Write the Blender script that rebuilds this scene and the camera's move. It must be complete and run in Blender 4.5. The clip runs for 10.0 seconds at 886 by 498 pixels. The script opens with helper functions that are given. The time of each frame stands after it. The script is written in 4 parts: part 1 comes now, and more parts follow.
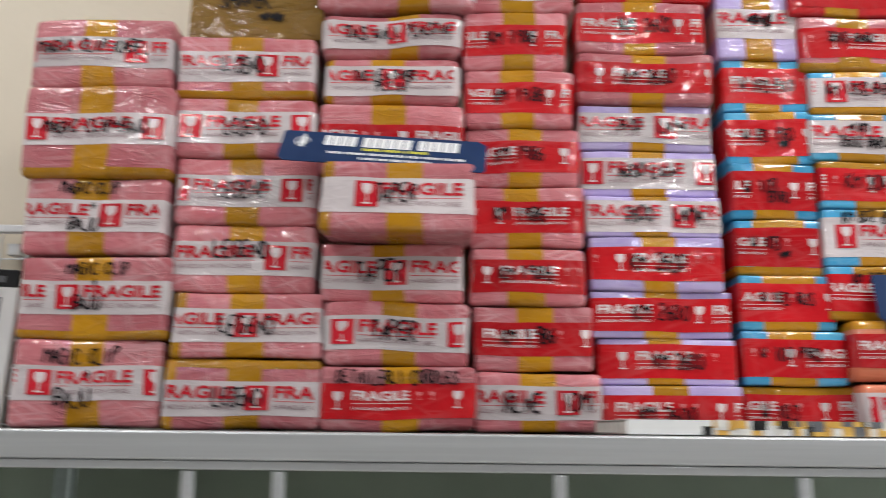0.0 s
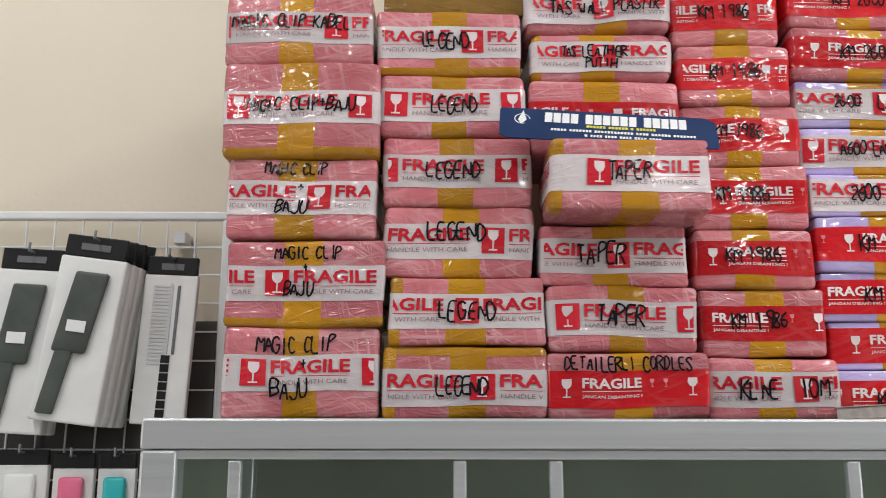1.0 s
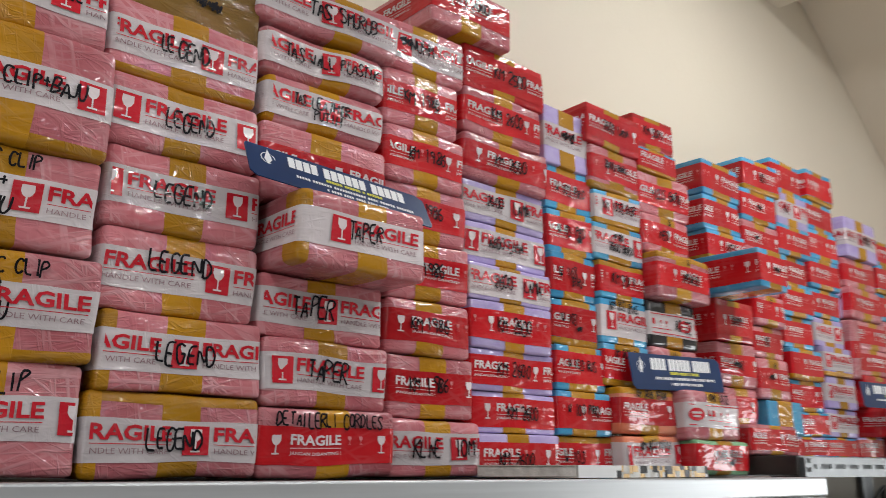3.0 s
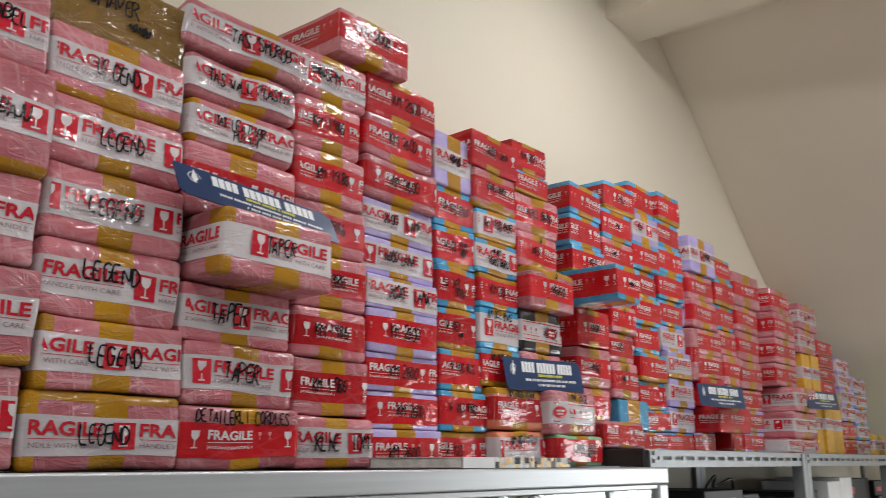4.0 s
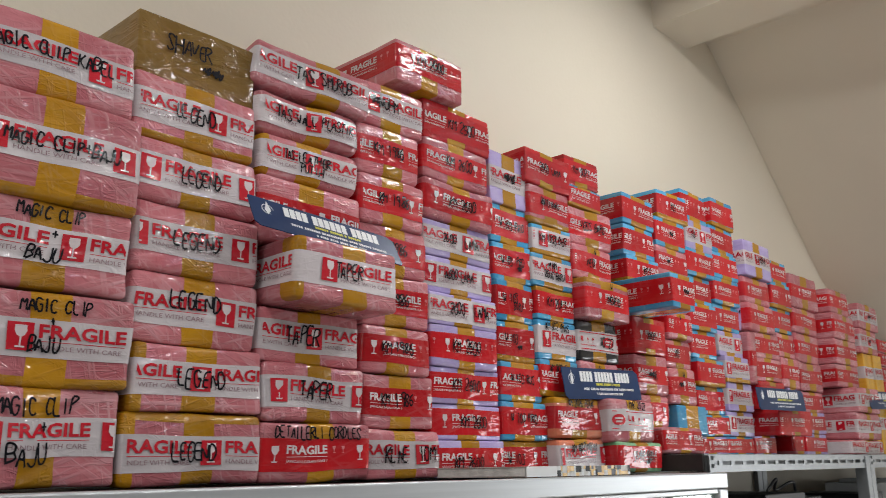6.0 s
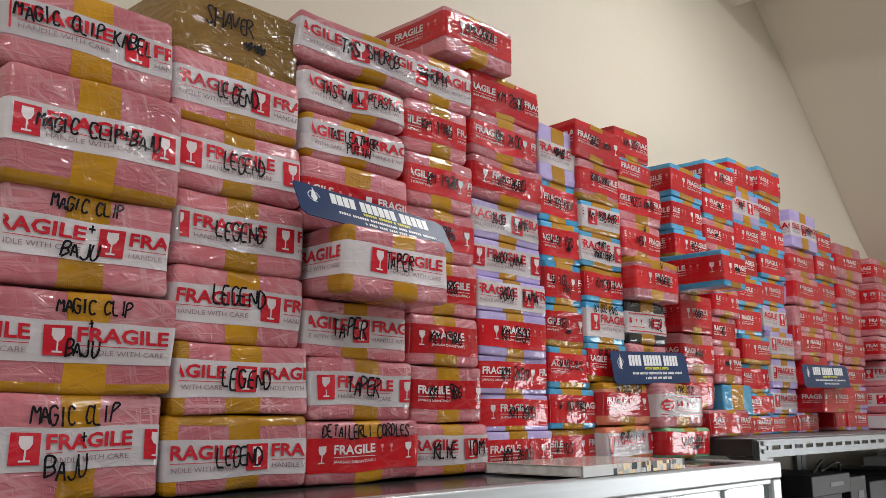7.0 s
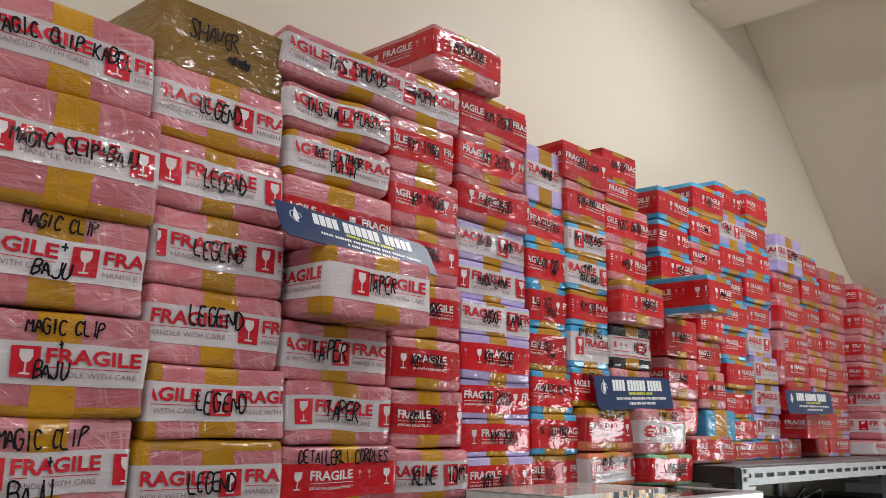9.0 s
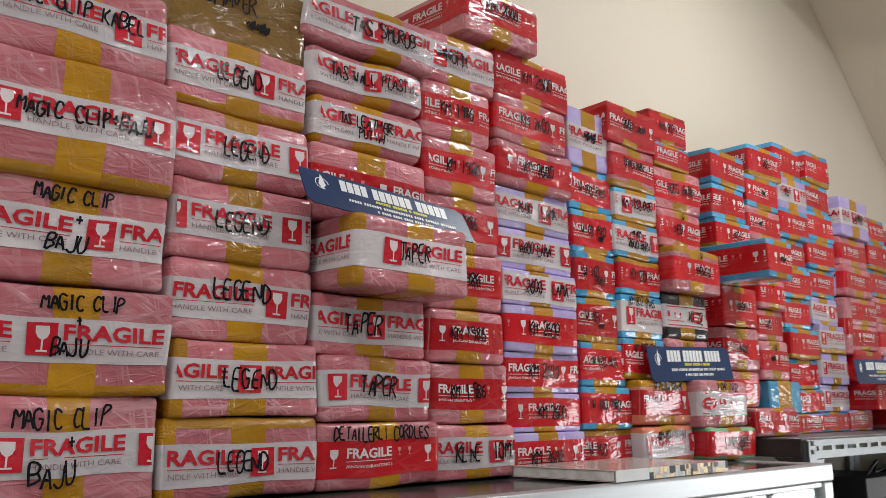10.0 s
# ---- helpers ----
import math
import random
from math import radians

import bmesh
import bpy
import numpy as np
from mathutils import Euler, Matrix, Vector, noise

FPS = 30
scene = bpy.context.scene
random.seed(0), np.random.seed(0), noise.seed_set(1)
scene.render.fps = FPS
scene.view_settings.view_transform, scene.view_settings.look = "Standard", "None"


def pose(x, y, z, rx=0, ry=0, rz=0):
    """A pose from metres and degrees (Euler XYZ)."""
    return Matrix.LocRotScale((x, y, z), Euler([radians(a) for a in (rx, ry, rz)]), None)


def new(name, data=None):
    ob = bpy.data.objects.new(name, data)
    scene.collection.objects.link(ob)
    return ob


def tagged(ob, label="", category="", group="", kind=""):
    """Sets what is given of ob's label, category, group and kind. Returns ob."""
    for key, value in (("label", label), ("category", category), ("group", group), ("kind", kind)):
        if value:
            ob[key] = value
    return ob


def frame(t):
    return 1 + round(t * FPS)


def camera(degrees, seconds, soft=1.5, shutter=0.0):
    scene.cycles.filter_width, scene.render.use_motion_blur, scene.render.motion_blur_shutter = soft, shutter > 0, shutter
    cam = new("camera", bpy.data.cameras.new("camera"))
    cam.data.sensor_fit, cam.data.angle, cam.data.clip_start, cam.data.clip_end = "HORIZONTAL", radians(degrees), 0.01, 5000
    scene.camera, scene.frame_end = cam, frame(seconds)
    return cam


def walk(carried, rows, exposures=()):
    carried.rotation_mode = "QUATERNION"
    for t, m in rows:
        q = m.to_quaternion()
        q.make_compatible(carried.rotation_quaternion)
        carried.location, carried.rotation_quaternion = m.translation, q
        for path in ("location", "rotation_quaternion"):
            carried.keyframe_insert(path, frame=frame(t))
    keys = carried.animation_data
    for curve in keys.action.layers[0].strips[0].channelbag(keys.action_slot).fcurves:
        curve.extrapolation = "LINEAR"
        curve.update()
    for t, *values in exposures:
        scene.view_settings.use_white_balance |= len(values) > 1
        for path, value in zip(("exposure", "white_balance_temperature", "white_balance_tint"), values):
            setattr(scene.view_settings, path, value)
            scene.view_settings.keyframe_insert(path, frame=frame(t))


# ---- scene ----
cam = camera(53.2, 10.0, soft=0.72, shutter=0.5)
METRES, EYE, TILT, LEAN, TURN = 1.4, 1.09, 0.0, 0.0, 0.6
ROWS = [
    (0.0, 0.0, 0.0, 0.0, -0.13, 11.5, -0.64),
    (0.5, -0.1506, 0.0134, -0.001, 0.86, 12.27, 0.51),
    (1.0, -0.233, 0.0442, -0.015, -0.91, 11.77, -0.07),
    (1.5, -0.333, 0.0989, -0.004, -9.39, 12.85, -0.73),
    (2.0, -0.387, 0.1552, 0.0154, -22.44, 14.01, -0.88),
    (3.5, -0.6114, 0.1739, 0.0013, -47.64, 13.66, 0.07),
    (4.0, -0.6492, 0.1286, 0.0012, -51.11, 13.71, 0.16),
    (4.5, -0.6649, 0.1013, -0.004, -53.05, 13.9, 0.13),
    (5.0, -0.6798, 0.0909, -0.0039, -54.12, 14.16, -0.29),
    (5.5, -0.6762, 0.0874, -0.004, -52.95, 14.08, 0.03),
    (6.0, -0.6945, 0.0997, 0.008, -47.4, 13.99, 0.93),
    (7.5, -0.6822, 0.1806, 0.0808, -46.68, 9.61, -0.16),
    (8.0, -0.6823, 0.1745, 0.0819, -48.87, 10.46, -1.16),
    (8.5, -0.6763, 0.1729, 0.0796, -49.01, 11.03, -1.36),
    (9.0, -0.6735, 0.1731, 0.0814, -47.63, 11.39, -0.93),
    (9.5, -0.6567, 0.1792, 0.0754, -45.8, 10.89, -0.39),
    (10.0, -0.6237, 0.1914, 0.0695, -43.7, 10.49, 0.37),
]
walk(cam, [(t, pose(0, 0, EYE, TILT, LEAN, TURN) @ pose(METRES * x, METRES * y, METRES * z, 90 + pitch, roll, yaw)) for t, x, y, z, yaw, pitch, roll in ROWS],
     exposures=[(0.0, 0.26), (1.0, 0.38), (2.0, 0.26), (3.5, -0.10), (6.0, -0.12), (7.5, -0.08), (10.0, -0.10)])

# ---- world, lamps, exposure ----
world = bpy.data.worlds.new("room_world")
scene.world = world
world.use_nodes = True
world.node_tree.nodes["Background"].inputs[0].default_value = (0.9, 0.95, 1.0, 1)
world.node_tree.nodes["Background"].inputs[1].default_value = 0.05

CEIL = 2.72
WALL_Y = 1.52


def lamp(x, y, power, sx, sy, z=CEIL - 0.03, colour=(0.99, 0.985, 0.99)):
    data = bpy.data.lights.new("ceiling_tube_light", "AREA")
    data.shape, data.size, data.size_y, data.energy, data.color = "RECTANGLE", sx, sy, power, colour
    ob = new("ceiling_tube_light", data)
    ob.location = (x, y, z)
    return ob


# ceiling tubes, all out of view
lamp(1.18, 0.35, 24, 0.14, 1.2)
lamp(-1.15, 0.35, 13, 0.14, 1.2)
# extra tube added as fill for the east wall, soffit and rack
lamp(3.50, -1.70, 17, 0.14, 1.2)
lamp(1.18, -2.0, 24, 0.14, 1.2)
lamp(-1.15, -2.0, 18, 0.14, 1.2)
# unseen west lamp, added as fill to brighten the soffit and left panel
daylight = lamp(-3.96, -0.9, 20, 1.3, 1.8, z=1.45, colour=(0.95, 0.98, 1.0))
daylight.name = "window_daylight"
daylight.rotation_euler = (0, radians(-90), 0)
# unseen east lamp, stands for the bright source behind the parcels' glare
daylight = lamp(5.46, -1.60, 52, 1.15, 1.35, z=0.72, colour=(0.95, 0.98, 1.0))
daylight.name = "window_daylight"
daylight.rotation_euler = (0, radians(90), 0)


# ---- materials ----
def nodes_of(name):
    m = bpy.data.materials.new(name)
    m.use_nodes = True
    nt = m.node_tree
    return m, nt, nt.nodes, nt.links, nt.nodes["Principled BSDF"]


def mapping(nt, scale, random_shift=True, turn=0.0):
    """Object coordinates, shifted for each object so that alike pieces differ."""
    n, l = nt.nodes, nt.links
    tc, mp = n.new("ShaderNodeTexCoord"), n.new("ShaderNodeMapping")
    mp.inputs["Scale"].default_value = scale
    if random_shift:
        info, mul = n.new("ShaderNodeObjectInfo"), n.new("ShaderNodeMath")
        mul.operation = "MULTIPLY"
        mul.inputs[1].default_value = 37.0
        l.new(info.outputs["Random"], mul.inputs[0])
        add = n.new("ShaderNodeVectorMath")
        add.operation = "ADD"
        l.new(tc.outputs["Object"], add.inputs[0])
        l.new(mul.outputs[0], add.inputs[1])
        first = add.outputs[0]
        if turn:
            rot = n.new("ShaderNodeMapping")
            rot.inputs["Rotation"].default_value = (0, turn, 0)
            l.new(first, rot.inputs["Vector"])
            first = rot.outputs[0]
        l.new(first, mp.inputs["Vector"])
    else:
        l.new(tc.outputs["Object"], mp.inputs["Vector"])
    return mp.outputs[0]


def noise_tex(nt, vec, scale, detail=3, distortion=0.0, rough=0.5):
    t = nt.nodes.new("ShaderNodeTexNoise")
    t.inputs["Scale"].default_value, t.inputs["Detail"].default_value = scale, detail
    t.inputs["Distortion"].default_value, t.inputs["Roughness"].default_value = distortion, rough
    nt.links.new(vec, t.inputs["Vector"])
    return t.outputs[0]


def ramp(nt, fac, stops):
    r = nt.nodes.new("ShaderNodeValToRGB")
    r.color_ramp.elements[0].position, r.color_ramp.elements[0].color = stops[0][0], (*stops[0][1], 1)
    r.color_ramp.elements[1].position, r.color_ramp.elements[1].color = stops[-1][0], (*stops[-1][1], 1)
    for p, c in stops[1:-1]:
        e = r.color_ramp.elements.new(p)
        e.color = (*c, 1)
    nt.links.new(fac, r.inputs[0])
    return r.outputs[0]


def film_bump(nt, bsdf, strength=0.5, crease=0.04):
    """Stretch film: slack waves, with thin sharp creases here and there, on the coat; slack paper below."""
    n, l = nt.nodes, nt.links
    a = noise_tex(nt, mapping(nt, (11, 11, 26)), 1.0, 2, 1.2, 0.45)
    b = noise_tex(nt, mapping(nt, (48, 48, 14)), 1.0, 2, 0.8)
    mix = n.new("ShaderNodeMath")
    mix.operation = "MULTIPLY_ADD"
    mix.inputs[1].default_value = 0.16
    l.new(b, mix.inputs[0])
    l.new(a, mix.inputs[2])
    bent = n.new("ShaderNodeVectorMath")
    bent.operation = "MULTIPLY_ADD"
    bent.inputs[1].default_value = (1.6, 1.6, 1.6)
    l.new(a, bent.inputs[0])
    l.new(mapping(nt, (13, 13, 40)), bent.inputs[2])
    vor = n.new("ShaderNodeTexVoronoi")
    vor.feature = "DISTANCE_TO_EDGE"
    vor.inputs["Scale"].default_value = 1.0
    l.new(bent.outputs[0], vor.inputs["Vector"])
    ridge = n.new("ShaderNodeMapRange")
    ridge.interpolation_type = "SMOOTHSTEP"
    ridge.inputs["From Max"].default_value = 0.10
    ridge.inputs["To Min"].default_value, ridge.inputs["To Max"].default_value = 0.05 + crease * 0.6, 0.0
    l.new(vor.outputs["Distance"], ridge.inputs["Value"])
    fold = None
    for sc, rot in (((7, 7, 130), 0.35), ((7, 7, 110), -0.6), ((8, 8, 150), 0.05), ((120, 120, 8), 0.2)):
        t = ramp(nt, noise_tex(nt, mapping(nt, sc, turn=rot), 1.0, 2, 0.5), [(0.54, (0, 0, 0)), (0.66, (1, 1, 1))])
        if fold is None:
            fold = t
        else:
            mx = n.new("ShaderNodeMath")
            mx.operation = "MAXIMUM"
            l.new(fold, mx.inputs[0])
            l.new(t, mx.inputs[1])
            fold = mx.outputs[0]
    clump = n.new("ShaderNodeMath")
    clump.operation = "MULTIPLY"
    l.new(fold, clump.inputs[0])
    l.new(ramp(nt, noise_tex(nt, mapping(nt, (15, 15, 22)), 1.0, 2, 0.4), [(0.44, (0.12, 0.12, 0.12)), (0.60, (1, 1, 1))]), clump.inputs[1])
    patch = n.new("ShaderNodeMath")
    patch.operation = "MULTIPLY_ADD"
    l.new(ridge.outputs[0], patch.inputs[0])
    l.new(b, patch.inputs[1])
    l.new(mix.outputs[0], patch.inputs[2])
    bump = n.new("ShaderNodeBump")
    bump.inputs["Strength"].default_value, bump.inputs["Distance"].default_value = min(1.0, strength * 1.6), 0.0042
    lines = n.new("ShaderNodeMath")
    lines.operation = "MULTIPLY_ADD"
    lines.inputs[1].default_value = crease
    l.new(clump.outputs[0], lines.inputs[0])
    l.new(patch.outputs[0], lines.inputs[2])
    l.new(lines.outputs[0], bump.inputs["Height"])
    l.new(bump.outputs[0], bsdf.inputs["Coat Normal"])
    soft = n.new("ShaderNodeBump")
    soft.inputs["Strength"].default_value, soft.inputs["Distance"].default_value = min(1.0, strength * 1.2), 0.0042
    l.new(lines.outputs[0], soft.inputs["Height"])
    l.new(soft.outputs[0], bsdf.inputs["Normal"])
    return mix.outputs[0], fold


def wrapped(name, c0, c1, rough=0.55, bump=0.55, coat=0.85, streak=0.10, pale=None, crease=0.04):
    """Paper, tape or print under clear stretch film."""
    m, nt, n, l, b = nodes_of(name)
    h, fold = film_bump(nt, b, bump, crease)
    big = noise_tex(nt, mapping(nt, (9, 9, 9)), 1.0, 3, 0.3)
    add = n.new("ShaderNodeMath")
    add.operation = "MULTIPLY_ADD"
    add.inputs[1].default_value = 0.4
    l.new(h, add.inputs[0])
    l.new(big, add.inputs[2])
    base = ramp(nt, add.outputs[0], [(0.5, c0), (0.95, c1)])
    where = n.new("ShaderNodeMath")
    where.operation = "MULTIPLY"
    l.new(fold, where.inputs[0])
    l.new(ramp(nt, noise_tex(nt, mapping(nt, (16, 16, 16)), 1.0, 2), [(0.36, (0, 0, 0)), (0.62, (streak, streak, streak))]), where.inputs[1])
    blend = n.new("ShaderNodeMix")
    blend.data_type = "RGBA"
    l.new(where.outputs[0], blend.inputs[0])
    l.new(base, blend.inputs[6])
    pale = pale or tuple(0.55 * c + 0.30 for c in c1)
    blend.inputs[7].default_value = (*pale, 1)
    info, vary, hsv = n.new("ShaderNodeObjectInfo"), n.new("ShaderNodeMapRange"), n.new("ShaderNodeHueSaturation")
    vary.inputs["To Min"].default_value, vary.inputs["To Max"].default_value = 0.80, 1.10
    l.new(info.outputs["Random"], vary.inputs["Value"])
    l.new(vary.outputs[0], hsv.inputs["Value"])
    l.new(blend.outputs[2], hsv.inputs["Color"])
    l.new(hsv.outputs[0], b.inputs["Base Color"])
    b.inputs["Roughness"].default_value = rough
    b.inputs["Specular IOR Level"].default_value = 0.03
    b.inputs["Coat Weight"].default_value, b.inputs["Coat Roughness"].default_value = coat, 0.04
    b.inputs["Coat IOR"].default_value = 1.5
    return m


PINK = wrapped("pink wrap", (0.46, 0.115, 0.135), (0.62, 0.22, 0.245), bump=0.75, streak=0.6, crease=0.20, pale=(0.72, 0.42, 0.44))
LAVENDER = wrapped("lavender wrap", (0.36, 0.28, 0.58), (0.52, 0.44, 0.72), streak=0.3)
BLUE = wrapped("blue wrap", (0.035, 0.27, 0.52), (0.09, 0.42, 0.66), streak=0.25)
SALMON = wrapped("salmon wrap", (0.62, 0.16, 0.08), (0.74, 0.26, 0.15), streak=0.25)
GREEN = wrapped("green wrap", (0.18, 0.45, 0.22), (0.34, 0.60, 0.36))
BLACK = wrapped("black wrap", (0.012, 0.012, 0.013), (0.03, 0.03, 0.035), pale=(0.16, 0.16, 0.16))
REDWRAP = wrapped("red wrap", (0.38, 0.010, 0.014), (0.55, 0.02, 0.025))
YELLOW = wrapped("amber tape wrap", (0.66, 0.33, 0.03), (0.80, 0.45, 0.06))
BROWNBOX = wrapped("brown taped wrap", (0.155, 0.085, 0.015), (0.24, 0.135, 0.03), bump=0.9, streak=0.3, crease=0.14, pale=(0.30, 0.20, 0.07))
WHITE_TAPE = wrapped("white printed tape", (0.50, 0.45, 0.46), (0.67, 0.615, 0.625), bump=0.5, crease=0.10)
RED_TAPE = wrapped("red printed tape", (0.46, 0.006, 0.012), (0.60, 0.012, 0.018), bump=0.4)
BROWN_TAPE = wrapped("brown packing tape", (0.39, 0.175, 0.006), (0.51, 0.25, 0.012), bump=0.65, crease=0.16)
RED_INK = wrapped("red ink", (0.50, 0.008, 0.02), (0.62, 0.018, 0.035), bump=0.4)
GREY_INK = wrapped("grey ink", (0.24, 0.14, 0.16), (0.34, 0.22, 0.24), bump=0.4)
WHITE_INK = wrapped("white ink", (0.66, 0.56, 0.57), (0.80, 0.71, 0.72), bump=0.4)
PALE_INK = wrapped("pale ink", (0.66, 0.19, 0.20), (0.72, 0.26, 0.27), bump=0.4)
MARKER = wrapped("black marker", (0.006, 0.006, 0.008), (0.014, 0.014, 0.018), bump=0.3, coat=0.35, streak=0.0)


def painted(name, c0, c1, rough=0.6, scale=1.5, bump=0.05, metal=0.0, fine=90):
    m, nt, n, l, b = nodes_of(name)
    v = mapping(nt, (1, 1, 1), False)
    l.new(ramp(nt, noise_tex(nt, v, scale, 5, 0.3), [(0.3, c0), (0.7, c1)]), b.inputs["Base Color"])
    b.inputs["Roughness"].default_value, b.inputs["Metallic"].default_value = rough, metal
    bp = n.new("ShaderNodeBump")
    bp.inputs["Strength"].default_value, bp.inputs["Distance"].default_value = bump, 0.004
    l.new(noise_tex(nt, v, fine, 4), bp.inputs["Height"])
    l.new(bp.outputs[0], b.inputs["Normal"])
    return m


def metal(name, colour, rough, brushed=(3, 120, 120), metallic=1.0):
    m, nt, n, l, b = nodes_of(name)
    v = mapping(nt, brushed, False)
    t = noise_tex(nt, v, 1.0, 3)
    lo = tuple(c * 0.86 for c in colour)
    l.new(ramp(nt, t, [(0.3, lo), (0.7, colour)]), b.inputs["Base Color"])
    b.inputs["Metallic"].default_value, b.inputs["Roughness"].default_value = metallic, rough
    bp = n.new("ShaderNodeBump")
    bp.inputs["Strength"].default_value, bp.inputs["Distance"].default_value = 0.08, 0.002
    l.new(t, bp.inputs["Height"])
    l.new(bp.outputs[0], b.inputs["Normal"])
    return m


def clear(name, colour=(0.9, 0.97, 0.94), rough=0.02):
    m, nt, n, l, b = nodes_of(name)
    b.inputs["Base Color"].default_value = (*colour, 1)
    b.inputs["Transmission Weight"].default_value, b.inputs["Roughness"].default_value = 1.0, rough
    b.inputs["IOR"].default_value = 1.45
    return m


CREAM = painted("cream wall paint", (0.70, 0.63, 0.51), (0.745, 0.675, 0.55), 0.62, 1.2, 0.10)
CEILING_WHITE = painted("white ceiling paint", (0.74, 0.74, 0.76), (0.80, 0.80, 0.82), 0.8, 1.0, 0.06)
# tone of the unseen south wall, kept dark so the film mirrors less haze
UNSEEN_DARK = painted("dark unseen wall", (0.10, 0.095, 0.09), (0.14, 0.13, 0.12), 0.6, 2.0, 0.08)
FLOOR_TILE = painted("floor tile", (0.42, 0.40, 0.38), (0.52, 0.50, 0.47), 0.25, 3.0, 0.02)
ALUMINIUM = metal("white anodised aluminium", (0.55, 0.575, 0.59), 0.36, metallic=0.55)
STEEL = metal("grey enamelled steel", (0.26, 0.273, 0.282), 0.38, (40, 40, 40), 0.55)
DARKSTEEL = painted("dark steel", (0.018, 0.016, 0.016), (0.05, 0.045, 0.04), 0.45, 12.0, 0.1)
GLASS = clear("cabinet glass")
DARKTOP = painted("smoked glass top", (0.045, 0.045, 0.043), (0.07, 0.07, 0.066), 0.12, 5.0, 0.01)
CABINET_GREY = painted("grey green board", (0.20, 0.22, 0.17), (0.28, 0.30, 0.24), 0.6, 4.0, 0.05)
WHITE_PLASTIC = painted("white plastic", (0.70, 0.72, 0.74), (0.80, 0.81, 0.82), 0.35, 6.0, 0.03)
CARD_WHITE = painted("white card", (0.68, 0.69, 0.69), (0.78, 0.79, 0.78), 0.5, 14.0, 0.05)
CARD_BLACK = painted("black card", (0.006, 0.006, 0.007), (0.014, 0.014, 0.015), 0.45, 14.0, 0.05)
CARD_GREY = painted("grey card", (0.10, 0.105, 0.115), (0.15, 0.155, 0.165), 0.5, 10.0, 0.05)
BRUSH_GREY = painted("grey rubber handle", (0.035, 0.045, 0.04), (0.07, 0.08, 0.072), 0.5, 20.0, 0.1)
NAVY = painted("navy printed card", (0.009, 0.028, 0.090), (0.014, 0.042, 0.125), 0.30, 10.0, 0.02)
PRINT_WHITE = painted("white print", (0.78, 0.80, 0.82), (0.84, 0.85, 0.86), 0.3, 10.0, 0.02)
PRINT_YELLOW = painted("yellow print", (0.62, 0.60, 0.05), (0.70, 0.68, 0.08), 0.3, 10.0, 0.02)
PAGES = painted("magazine pages", (0.55, 0.54, 0.50), (0.78, 0.77, 0.72), 0.7, 60.0, 0.3, fine=300)
LIME = painted("lime plastic bag", (0.10, 0.44, 0.012), (0.17, 0.58, 0.025), 0.35, 18.0, 0.6, fine=30)
PINK_CARD = painted("pink card", (0.75, 0.12, 0.25), (0.80, 0.2, 0.32), 0.4, 20.0, 0.03)
TEAL_CARD = painted("teal card", (0.02, 0.42, 0.45), (0.04, 0.5, 0.52), 0.4, 20.0, 0.03)

NAVY.node_tree.nodes["Principled BSDF"].inputs["Specular IOR Level"].default_value = 0.3
CARD_BLACK.node_tree.nodes["Principled BSDF"].inputs["Specular IOR Level"].default_value = 0.3


# ---- mesh helpers ----
def part(name, verts, faces, material, parent=None, label="", smooth=False):
    me = bpy.data.meshes.new(name)
    me.from_pydata([tuple(v) for v in verts], [], faces)
    me.materials.append(material)
    if smooth:
        me.polygons.foreach_set("use_smooth", [True] * len(me.polygons))
    me.update()
    ob = new(name, me)
    if parent is not None:
        ob.parent = parent
    if label:
        ob["label"] = label
    return ob


def rounded(lo, hi, r, cuts=(1, 1, 1), grow=0.0, keep=None, lines=((), (), ())):
    """A box from lo to hi with rounded edges, as verts and faces. keep(x, y, z, axis) picks faces by centre."""
    lo, hi = np.array(lo, float), np.array(hi, float)
    r = min(r, 0.49 * float(min(hi - lo)))
    axes = []
    for k in range(3):
        inner = list(np.linspace(lo[k] + r, hi[k] - r, cuts[k] + 1))
        arc = [r * (1 - math.cos(a)) for a in (0.0, math.pi / 4)] if r > 1e-6 else []
        a = [lo[k] + r * q for q in (0.0, 0.35)] if r > 1e-6 else []
        b = [hi[k] - r * q for q in (0.35, 0.0)] if r > 1e-6 else []
        extra = [q for q in lines[k] if lo[k] < q < hi[k]]
        axes.append(sorted(set(round(q, 6) for q in a + inner + b + extra)))
    verts, faces, index = [], [], {}

    def vid(p):
        key = tuple(round(c, 6) for c in p)
        if key not in index:
            index[key] = len(verts)
            p = np.array(p)
            q = np.clip(p, lo + r, hi - r)
            d = p - q
            n = math.sqrt(float(d @ d))
            if n > 1e-9:
                p = q + d / n * (r + grow)
            verts.append(p)
        return index[key]

    for k in range(3):
        u, v = [j for j in range(3) if j != k]
        for side, val in ((0, axes[k][0]), (1, axes[k][-1])):
            for i in range(len(axes[u]) - 1):
                for j in range(len(axes[v]) - 1):
                    c = [0, 0, 0]
                    c[k], c[u], c[v] = val, (axes[u][i] + axes[u][i + 1]) / 2, (axes[v][j] + axes[v][j + 1]) / 2
                    if keep and not keep(c[0], c[1], c[2], k):
                        continue
                    quad = []
                    for du, dv in ((0, 0), (1, 0), (1, 1), (0, 1)):
                        p = [0, 0, 0]
                        p[k], p[u], p[v] = val, axes[u][i + du], axes[v][j + dv]
                        quad.append(vid(p))
                    flip = (side == 0) != (k == 1)
                    faces.append(quad[::-1] if flip else quad)
    return verts, faces


